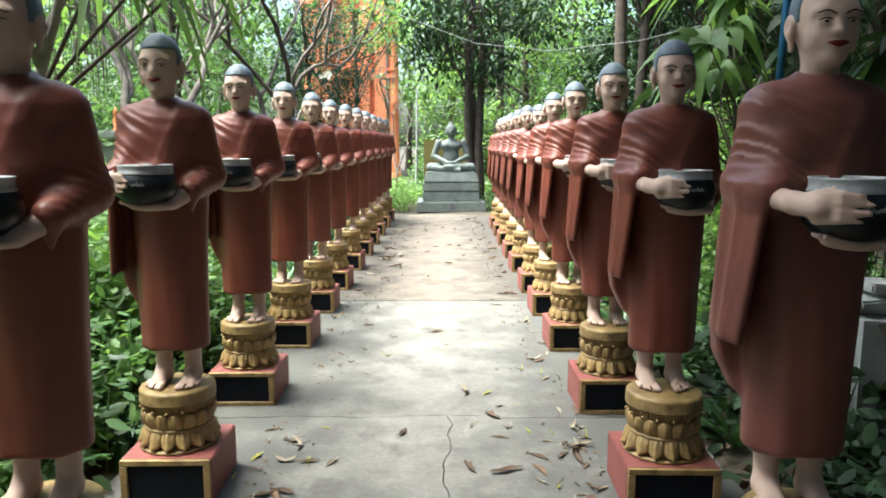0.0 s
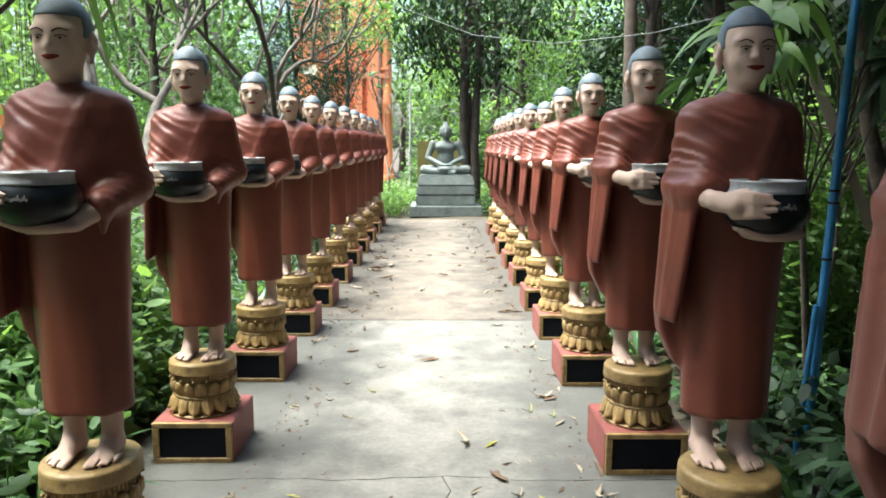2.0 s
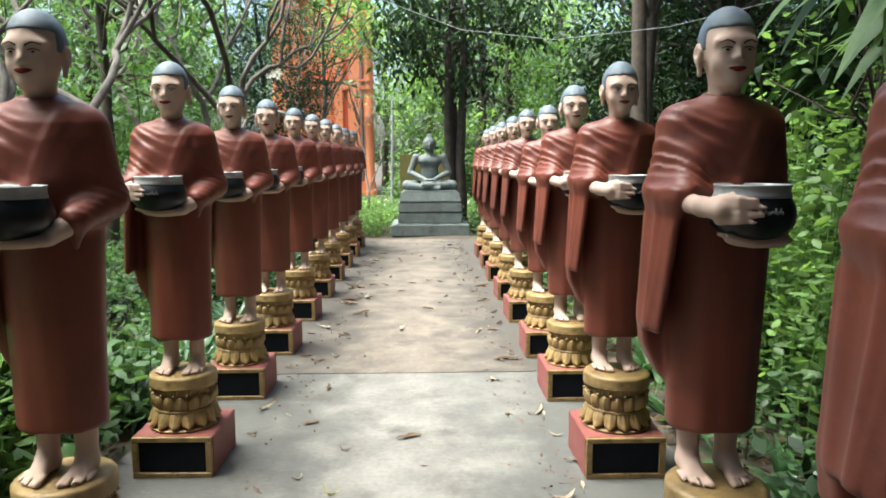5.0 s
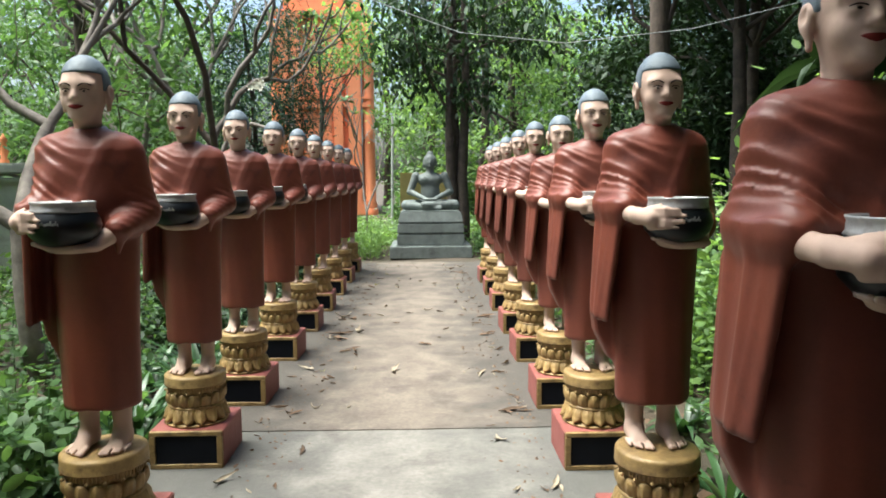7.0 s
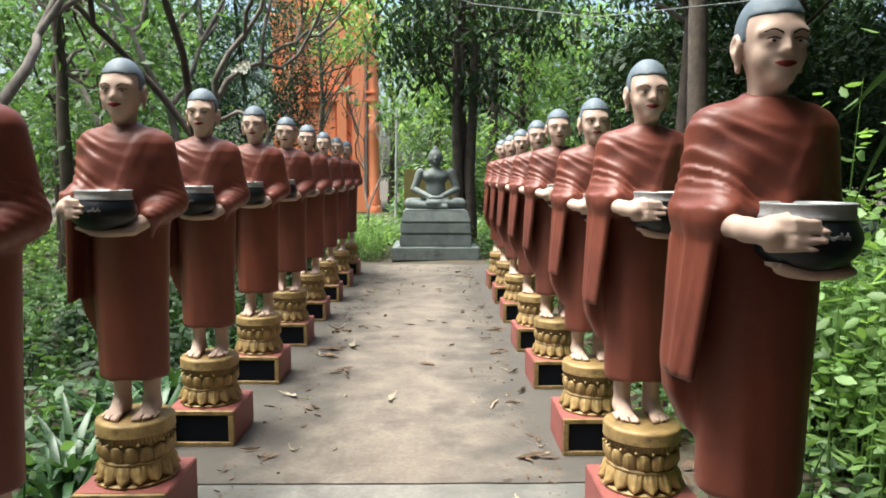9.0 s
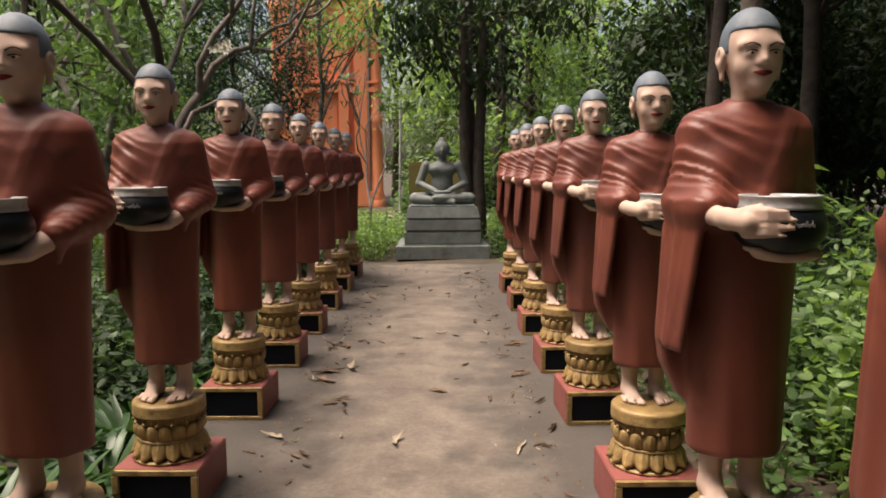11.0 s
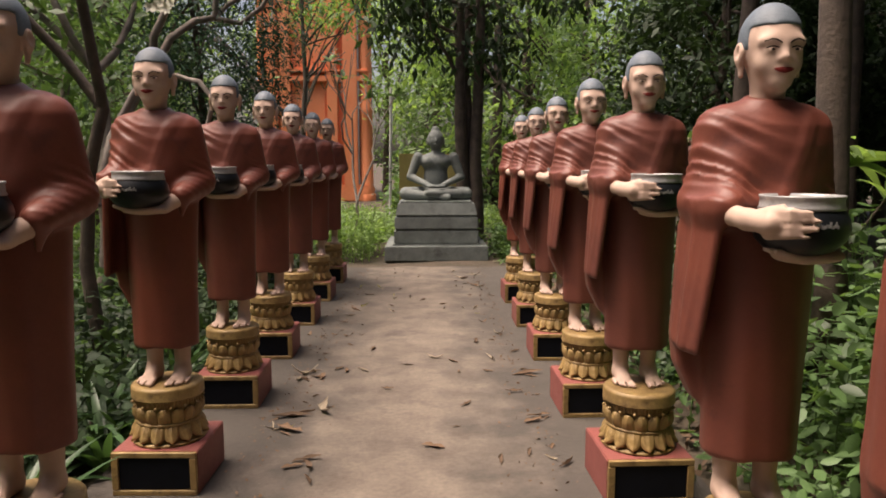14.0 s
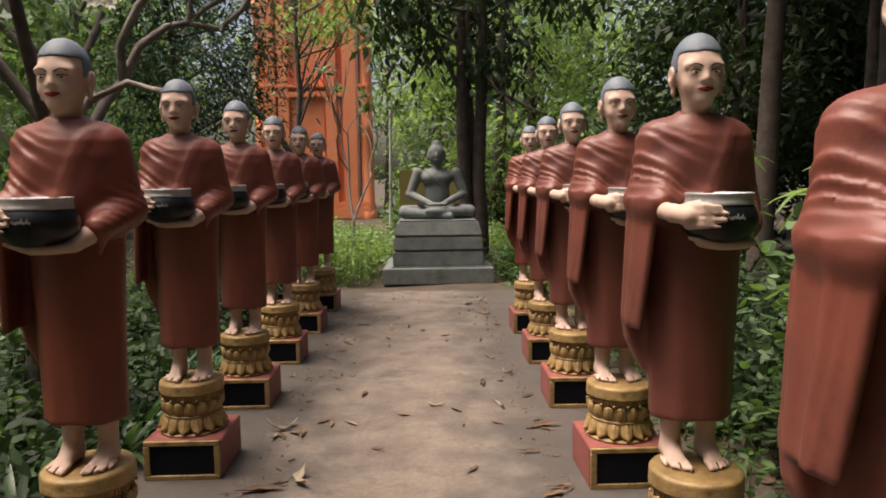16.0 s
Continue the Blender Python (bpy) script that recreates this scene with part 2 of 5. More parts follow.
def blend(a, b, k):
    h = np.clip(0.5 + 0.5 * (b - a) / k, 0, 1)
    return b + (a - b) * h - k * h * (1 - h)


def plate(u, v, w, corners, half):
    """A slab: the polygon of corners in (u, v), half as thick as given about w = 0."""
    d = np.full(u.shape, 1e9)
    inside = np.zeros(u.shape, bool)
    n = len(corners)
    for i in range(n):
        (ax, ay), (bx, by) = corners[i], corners[(i + 1) % n]
        ex, ey = bx - ax, by - ay
        t = np.clip(((u - ax) * ex + (v - ay) * ey) / (ex * ex + ey * ey), 0, 1)
        d = np.minimum(d, np.hypot(u - ax - ex * t, v - ay - ey * t))
        if ey:
            inside ^= ((ay > v) != (by > v)) & (u < ex * (v - ay) / ey + ax)
    d = np.where(inside, -d, d)
    e = np.abs(w) - half
    return np.minimum(np.maximum(d, e), 0) + np.hypot(np.maximum(d, 0), np.maximum(e, 0))


def skin_of(field, lo, hi, h):
    """Vertices and quads of the surface where the field is zero (surface nets)."""
    axes = [np.arange(lo[i], hi[i] + h, h) for i in range(3)]
    g = np.meshgrid(*axes, indexing="ij")
    d = field(g)
    s = d < 0
    nx, ny, nz = [n - 1 for n in d.shape]
    acc, cnt = np.zeros((nx, ny, nz, 3)), np.zeros((nx, ny, nz))
    corner = [(i, j, k) for i in (0, 1) for j in (0, 1) for k in (0, 1)]
    cut = lambda c: (slice(c[0], c[0] + nx), slice(c[1], c[1] + ny), slice(c[2], c[2] + nz))
    for a in corner:
        for ax in range(3):
            if a[ax]:
                continue
            b = tuple(a[i] + (i == ax) for i in range(3))
            da, db = d[cut(a)], d[cut(b)]
            cross = (da < 0) != (db < 0)
            t = np.where(cross, da / np.where(cross, da - db, 1), 0)
            for i in range(3):
                acc[..., i] += cross * (a[i] + (t if i == ax else 0))
            cnt += cross
    live = cnt > 0
    index = np.full(live.shape, -1)
    index[live] = np.arange(live.sum())
    cells = np.argwhere(live)
    verts = (cells + acc[live] / cnt[live][:, None]) * h + np.array(lo)
    quads = []
    for ax in range(3):
        b, c = (ax + 1) % 3, (ax + 2) % 3
        lo_s = [slice(None)] * 3
        hi_s = [slice(None)] * 3
        lo_s[ax], hi_s[ax] = slice(0, -1), slice(1, None)
        change = s[tuple(lo_s)] != s[tuple(hi_s)]
        e = np.argwhere(change)
        e = e[(e[:, b] > 0) & (e[:, c] > 0) & (e[:, b] < d.shape[b] - 1) & (e[:, c] < d.shape[c] - 1)]
        first = s[tuple(e.T)]
        offs = [np.zeros(3, int) for _ in range(4)]
        offs[0][b] = offs[0][c] = -1
        offs[1][c] = -1
        offs[3][b] = -1
        q = np.stack([index[tuple((e + o).T)] for o in offs], 1)
        q[~first] = q[~first][:, ::-1]
        quads.append(q)
    quads = np.concatenate(quads)
    return verts, quads[(quads >= 0).all(1)]


# ---- the bowl-bearing statue: one mesh, feet at its origin, facing -y ----
BODY = np.array([  # height, half width, half depth, middle x, middle y
    (0.17, 0.156, 0.112, 0.0, 0.00), (0.45, 0.161, 0.118, 0.0, 0.0), (0.75, 0.172, 0.128, 0.0, 0.0), (0.95, 0.182, 0.132, 0.0, 0.005),
    (1.08, 0.184, 0.132, 0.0, 0.005), (1.18, 0.188, 0.132, 0.0, 0.01), (1.245, 0.180, 0.118, 0.0, 0.012), (1.285, 0.148, 0.098, 0.0, 0.014),
    (1.310, 0.106, 0.082, 0.0, 0.012), (1.328, 0.077, 0.070, 0.0, 0.008), (1.345, 0.063, 0.062, 0.0, 0.004)])
BOWL_AT = Vector((0.0, -0.245, 0.865))
SCALE = 0.975


def robe_field(p):
    x, y, z = p
    a, b, cx, cy = [np.interp(z, BODY[:, 0], BODY[:, i]) for i in (1, 2, 3, 4)]
    k = np.sqrt(((x - cx) / a) ** 2 + ((y - cy) / b) ** 2)
    d = (k - 1) * np.minimum(a, b) * 0.9
    # shins pressing through the cloth, and slow folds down the skirt
    d = d - 0.006 * np.exp(-((np.abs(x) - 0.07) / 0.05) ** 2) * (y < 0) * np.clip((0.8 - z) / 0.5, 0, 1)
    d = np.maximum(d, 0.175 + 0.004 * np.cos(3 * np.arctan2(x, -y)) - z)
    d = np.maximum(d, z - 1.336 - 0.22 * y)
    # the arm on the far side of the bowl's open hand, sleeved to a point
    d = blend(d, rod(p, (0.140, 0.02, 1.235), (0.190, 0.03, 0.985), 0.066, 0.064), 0.05)
    d = blend(d, rod(p, (0.190, 0.03, 0.985), (0.150, -0.135, 0.925), 0.063, 0.048), 0.03)
    d = blend(d, rod(p, (0.158, -0.128, 0.925), (0.150, -0.138, 0.835), 0.030, 0.010), 0.025)
    # the other arm under the mantle
    d = blend(d, rod(p, (-0.138, 0.02, 1.235), (-0.168, 0.010, 1.02), 0.070, 0.070), 0.06)
    d = blend(d, rod(p, (-0.170, 0.010, 1.02), (-0.182, -0.118, 0.985), 0.064, 0.046), 0.06)
    # the mantle's upper hem, drawn from the chest over that forearm
    d = blend(d, rod(p, (0.03, -0.118, 1.005), (-0.165, -0.150, 1.005), 0.016, 0.030), 0.055)
    d = blend(d, rod(p, (-0.115, -0.055, 1.110), (-0.165, -0.120, 1.010), 0.055, 0.034), 0.06)
    # the cloth hanging from the forearm: a curved sheet, deeper towards its front edge, and a back fall
    drop = np.clip(1.0 - z, 0, 0.5)
    sheet = d * 0 + 9.0
    way = [(-0.165 - 0.02 * drop, 0.095 - 0.02 * drop), (-0.214 - 0.052 * drop, 0.035), (-0.219 - 0.060 * drop, -0.075 + 0.06 * drop), (-0.192 - 0.085 * drop, -0.158 + 0.115 * drop)]
    for (ax, ay), (bx, by) in zip(way[:-1], way[1:]):
        ex, ey = bx - ax, by - ay
        t = np.clip(((x - ax) * ex + (y - ay) * ey) / (ex * ex + ey * ey), 0, 1)
        sheet = blend(sheet, np.hypot(x - ax - ex * t, y - ay - ey * t) - 0.0155, 0.016)
    edge = y - way[3][1]
    cord = np.exp(-((edge - 0.026 - 0.03 * drop) / 0.008) ** 2) + 0.55 * np.exp(-((edge - 0.078 + 0.02 * drop) / 0.011) ** 2)
    sheet = sheet - 0.0046 * cord * np.clip((0.97 - z) / 0.20, 0, 1)
    sheet = np.maximum(np.maximum(sheet, z - 1.0), 0.530 + 0.10 * edge - z)
    back = plate(x, z, y - 0.055, [(-0.10, 1.02), (-0.19, 1.00), (-0.222, 0.92), (-0.238, 0.56), (-0.226, 0.47), (-0.170, 0.36), (-0.10, 0.33)], 0.026) - 0.014
    d = blend(d, sheet, 0.020 + 0.045 * np.clip((z - 0.90) / 0.09, 0, 1))
    d = blend(d, back, 0.03)
    # drapery: overlapping pleats that dip over the chest and fall round the arm
    u = z + 0.11 * (1 - ((x - 0.05) / 0.22) ** 2) + 0.50 * (y + 0.12)
    ph = u / 0.060 + 0.22 * np.sin(x * 11.0 + 1.0) + 0.30 * np.sin(u * 23.0)
    saw = ph - np.floor(ph)
    saw = np.where(saw < 0.62, (saw / 0.62) ** 1.5, 0.5 - 0.5 * np.cos(np.pi * (1 - saw) / 0.38)) - 0.45
    deep = 0.28 + 0.72 * np.clip((0.0 - x) / 0.12, 0, 1)
    chest = deep * np.clip((0.10 - x) / 0.12, 0, 1) * np.clip((z - 0.985) / 0.08, 0, 1) * np.clip((1.315 - z) / 0.07, 0, 1) * np.clip((0.11 - y) / 0.06, 0, 1)
    d = d - 0.0092 * chest * (0.8 + 0.3 * np.sin(u * 31.0 + x * 9.0)) * saw
    # the folded hem that runs down from the far shoulder
    seam = (x - 0.105) * 0.93 - (z - 1.30) * 0.37
    front = (y < 0.03) * np.clip((z - 1.00) / 0.05, 0, 1)
    d = d - (0.0055 * np.exp(-(seam / 0.014) ** 2) + 0.005 * np.clip(1 - np.abs(seam - 0.024) / 0.024, 0, 1)) * front * np.clip((1.352 - z) / 0.02, 0, 1)
    # soft creases at the bend of the sleeve
    cr = np.sin((z + 0.7 * y) / 0.036 * 2 * np.pi)
    d = d - 0.0022 * cr * np.clip((x - 0.14) / 0.04, 0, 1) * np.clip((z - 0.90) / 0.04, 0, 1) * np.clip((1.12 - z) / 0.06, 0, 1)
    # long hanging folds of the skirt, faint
    d = d - 0.0013 * np.sin(np.arctan2(x, -y) * 9 + 3.0 * z) * np.clip((0.85 - z) / 0.3, 0, 1)
    # a hollow where the neck comes out
    return np.maximum(d, -rod(p, (0, 0.0, 1.33), (0, 0.0, 1.45), 0.046, 0.060))


def head_base(p):
    x, y, z = p
    d = ball(p, (0, 0.010, 1.500), (0.0820, 0.100, 0.106))
    d = blend(d, ball(p, (0, -0.022, 1.440), (0.0565, 0.074, 0.098)), 0.04)
    d = blend(d, ball(p, (0, -0.070, 1.372), (0.028, 0.024, 0.024)), 0.04)
    return d


def head_field(p):
    x, y, z = p
    ax = np.abs(x)
    q = (ax, y, z)
    d = head_base(p)
    d = blend(d, ball(q, (0.034, -0.079, 1.486), (0.030, 0.012, 0.012)), 0.030)          # brow
    d = -blend(-d, ball(q, (0.034, -0.1135, 1.462), (0.025, 0.016, 0.013)), 0.014)       # eye hollow
    d = blend(d, ball(q, (0.034, -0.0825, 1.4605), (0.0195, 0.013, 0.0105)), 0.004)      # lids
    d = blend(d, rod(p, (0, -0.091, 1.480), (0, -0.106, 1.438), 0.007, 0.0112), 0.014)   # nose
    d = blend(d, ball(q, (0.0105, -0.098, 1.434), (0.008, 0.009, 0.007)), 0.006)
    d = blend(d, ball(q, (0.036, -0.062, 1.424), (0.024, 0.022, 0.026)), 0.035)          # cheeks
    d = blend(d, ball(q, (0.0, -0.092, 1.403), (0.024, 0.010, 0.010)), 0.012)            # mouth
    d = blend(d, rod(p, (0, 0.012, 1.30), (0, 0.004, 1.42), 0.052, 0.047), 0.03)         # neck
    d = d + 0.0016 * np.exp(-((np.mod(z - 1.338, 0.022) - 0.011) / 0.003) ** 2) * (z < 1.372) * (z > 1.335)
    ear = np.maximum(ball(q, (0.087, 0.014, 1.462), (0.013, 0.026, 0.035)), -ball(q, (0.099, 0.008, 1.466), (0.010, 0.013, 0.022)))
    ear = blend(ear, rod(q, (0.084, 0.008, 1.442), (0.083, 0.006, 1.396), 0.010, 0.008), 0.012)
    return blend(d, ear, 0.006)


def hair_field(p):
    x, y, z = p
    top = 1.532 + 0.10 * x * x - z
    behind = np.maximum(-0.030 - y, np.where(y < 0.022, 1.468, 1.425) - z)
    return np.maximum(head_base(p) - 0.0045, np.minimum(top, behind))


def wrap(r, turn, z):
    """A place round the bowl's axis, by its angle in degrees."""
    return (BOWL_AT.x + r * math.cos(radians(turn)), BOWL_AT.y + r * math.sin(radians(turn)), z)


def palm_field(p):
    d = rod(p, (-0.178, -0.08, 0.985), wrap(0.158, 181, 0.972), 0.037, 0.029)
    d = blend(d, rod(p, wrap(0.155, 183, 0.970), wrap(0.148, 212, 0.966), 0.030, 0.033), 0.02)
    for i, (z, reach, r) in enumerate(((1.000, 252, 0.0115), (0.979, 260, 0.012), (0.957, 258, 0.012), (0.936, 250, 0.011))):
        d = blend(d, rod(p, wrap(0.146, 208, z - 0.004), wrap(0.1455, 233, z), 0.0145, r + 0.001), 0.005)
        d = blend(d, rod(p, wrap(0.1455, 232, z), wrap(0.1400, reach, z - 0.003), r, r - 0.003), 0.003)
    d = blend(d, rod(p, wrap(0.144, 196, 0.990), wrap(0.132, 222, 1.012), 0.015, 0.010), 0.008)
    # the open hand beneath
    d2 = rod(p, (0.155, -0.10, 0.925), (0.10, -0.215, 0.880), 0.037, 0.034)
    d2 = blend(d2, ball(p, (0.025, -0.252, 0.866), (0.105, 0.066, 0.024)), 0.02)
    for k in range(4):
        d2 = blend(d2, rod(p, (0.0, -0.225 - 0.026 * k, 0.858), (-0.100 + 0.006 * abs(k - 1.5), -0.235 - 0.022 * k, 0.885), 0.013, 0.010), 0.006)
    return np.minimum(d, d2)


def feet_field(p):
    x, y, z = p
    q = (np.abs(x), y, z)
    d = rod(q, (0.068, 0.012, 0.05), (0.070, 0.01, 0.26), 0.036, 0.046)
    d = blend(d, ball(q, (0.068, 0.018, 0.025), (0.034, 0.045, 0.03)), 0.02)
    d = blend(d, rod(q, (0.070, 0.0, 0.048), (0.058, -0.080, 0.018), 0.036, 0.022), 0.025)
    d = blend(d, rod(q, (0.074, 0.0, 0.040), (0.094, -0.080, 0.014), 0.032, 0.017), 0.02)
    for k in range(5):
        tx, ty = 0.040 + 0.0195 * k, -0.142 + 0.0026 * k * k
        r = 0.0125 if k == 0 else 0.0088 - 0.0004 * k
        d = blend(d, rod(q, (tx + 0.002, ty + 0.055, 0.018), (tx, ty, 0.010), r, r), 0.003)
    return np.maximum(d, 0.001 - z)


def on_face(x, z, lift=0.0012):
    """The depth of the face's front at (x, z)."""
    ys = np.linspace(-0.14, 0.0, 281)
    d = head_field((np.full(281, x), ys, np.full(281, z)))
    i = int(np.argmax(d < 0))
    return ys[i] - lift


def face_patch(g, curve, widths, mat, lift=0.0012, steps=4):
    """A painted stroke that lies on the face along (x, z) points."""
    rows = []
    for (x, z), w in zip(curve, widths):
        rows.append([(x, on_face(x, z + w * (k / steps - 0.5), lift), z + w * (k / steps - 0.5)) for k in range(steps + 1)])
    n = steps + 1
    f = [(i * n + k, (i + 1) * n + k, (i + 1) * n + k + 1, i * n + k + 1) for i in range(len(rows) - 1) for k in range(steps)]
    g.add(np.array(rows).reshape(-1, 3), np.array(f), mat)


def statue_data(aside):
    g = Mesh()
    low = lambda w: np.where(w < 0.88, 0.88 + 2.2 * (w - 0.88), w)     # a finer net for the folds above the waist
    v, f = skin_of(lambda p: robe_field((p[0], p[1], low(p[2]))), (-0.36, -0.24, 0.53), (0.36, 0.22, 1.40), 0.0086)
    v[:, 2] = low(v[:, 2])
    g.add(v, f, 0)
    g.add(*skin_of(head_field, (-0.12, -0.15, 1.29), (0.12, 0.13, 1.63), 0.0070), 1)
    g.add(*skin_of(hair_field, (-0.11, -0.12, 1.40), (0.11, 0.13, 1.64), 0.0090), 2)
    g.add(*skin_of(palm_field, (-0.29, -0.44, 0.80), (0.25, -0.04, 1.05), 0.0088), 1)
    g.add(*skin_of(feet_field, (-0.14, -0.16, -0.01), (0.14, 0.08, 0.27), 0.0078), 1)
    s = np.linspace(0, 1, 11)
    for side in (-1, 1):
        face_patch(g, [(side * (0.012 + 0.046 * t), 1.4785 + 0.011 * math.sin(math.pi * min(1, t * 1.15) * 0.82)) for t in s], 0.0060 - 0.0030 * s, 4, 0.0026)
        face_patch(g, [(side * (0.017 + 0.034 * t), 1.4655 + 0.0045 * math.sin(math.pi * t)) for t in s], 0.0036 - 0.0008 * s, 4, 0.0020)
        face_patch(g, [(side * (0.018 + 0.032 * t), 1.4610 + 0.001 * math.sin(math.pi * t)) for t in s], 0.0005 + 0.0055 * np.sin(np.pi * s), 5)
        face_patch(g, [(side * (0.0275 + 0.0125 * t), 1.4610) for t in s], 0.001 + 0.0065 * np.sin(np.pi * s), 4, 0.0024)
    face_patch(g, [(-0.029 + 0.058 * t, 1.4020 + 0.004 * abs(2 * t - 1)) for t in s], 0.001 + 0.0165 * np.sin(np.pi * s) ** 0.8, 3)
    turn = np.array(pose(0, 0, 0, 0, 0, aside).to_3x3())
    for k, v in enumerate(g.v):   # the head looks a little aside
        if k in (1, 2) or k > 4:
            v[:, :2] = (v @ turn.T)[:, :2] * 1.045
            v[:, 2] = 1.335 + 1.04 * (v[:, 2] - 1.335)
    for v in g.v:   # the figure leans forward from the waist up; the arms and the bowl stay
        v[:, 1] -= 0.012 * np.clip((v[:, 2] - 1.02) / 0.33, 0, 1)
        v *= SCALE
    return g.data("statue", [ROBE, SKIN, HAIR, LIPS, INK, EYEWHITE])


# ---- the alms bowl, origin at its foot ----
def bowl_parts(thing, strokes):
    put("bowl_body", lathe_data("bowl_body", [(0, 0), (0.055, 0.001), (0.098, 0.020), (0.128, 0.052), (0.137, 0.085), (0.132, 0.112), (0.119, 0.136), (0.116, 0.140), (0.106, 0.140), (0.105, 0.10), (0, 0.09)], BOWL_BLACK, 44), thing)
    put("rim", lathe_data("bowl_rim", [(0.1165, 0.137), (0.1225, 0.139), (0.117, 0.147), (0.1155, 0.168), (0.1195, 0.174), (0.119, 0.178), (0.112, 0.178), (0.108, 0.172), (0.106, 0.139)], SILVER, 44), thing, "tarnished silver-painted bowl rim")
    put("lid_inside", lathe_data("bowl_lid", [(0.107, 0.1545), (0.06, 0.158), (0, 0.159)], SILVER, 32), thing)
    # unreadable writing: a row of small bars round the front
    rng = random.Random(strokes)
    bm = bmesh.new()
    a, end = -108.0, -72.0
    while a < end:
        w, h = rng.uniform(1.0, 2.4), rng.choice((0.010, 0.013, 0.017))
        z0 = 0.093 - rng.choice((0.0, 0.003))
        vs = []
        for r in (0.1362, 0.1385):
            for t in (a, a + w):
                for z in (z0, z0 + h):
                    rr = r - 0.030 * max(0.0, z - 0.088)
                    vs.append(bm.verts.new((rr * math.cos(radians(t)), rr * math.sin(radians(t)), z)))
        for f in ((4, 6, 7, 5), (0, 4, 5, 1), (2, 3, 7, 6), (1, 5, 7, 3), (0, 2, 6, 4)):
            bm.faces.new([vs[i] for i in f])
        a += w + rng.uniform(0.5, 1.1)
    put("writing", bm_data("bowl_writing", bm, [LETTER]), thing, "pale painted bars of writing")


# ---- the pedestal: red plinth with a framed plaque, and a gold lotus seat ----
def petal_data(name, width, height, bulge, tip, ribs):
    """A lotus petal against the wall of the seat: x across, -y outward, z up; plump, ribbed, with a rounded lip that turns out."""
    g = Mesh()
    nu, nv = 11, 9
    v = []
    for j in range(nv):
        t = j / (nv - 1)
        w = width * 0.5 * (0.86 + 0.14 * math.sin(math.pi * t)) * math.sqrt(max(0.02, 1 - (max(0.0, t - 0.55) / 0.45) ** 2.2))
        for i in range(nu):
            s = 2 * i / (nu - 1) - 1
            full = (1 - abs(s) ** 2.6)
            out = bulge * math.sin(math.pi * (0.08 + 0.80 * t)) * full + tip * max(0, t - 0.60) / 0.40 * (1 - 0.55 * s * s) + ribs * math.cos(s * math.pi * 2.5) * full * math.sin(math.pi * min(0.9, 0.2 + t))
            v.append((s * w, -out, t * height - 0.006 * max(0, t - 0.8) * s * s))
    # the lip folds back under, so that the petal has thickness
    top = v[-nu:]
    v += [(x * 0.9, y + 0.012, z - 0.008) for x, y, z in top]
    f = [(j * nu + i, j * nu + i + 1, (j + 1) * nu + i + 1, (j + 1) * nu + i) for j in range(nv) for i in range(nu - 1)]
    g.add(v, np.array(f))
    return g.data(name, [GOLD])


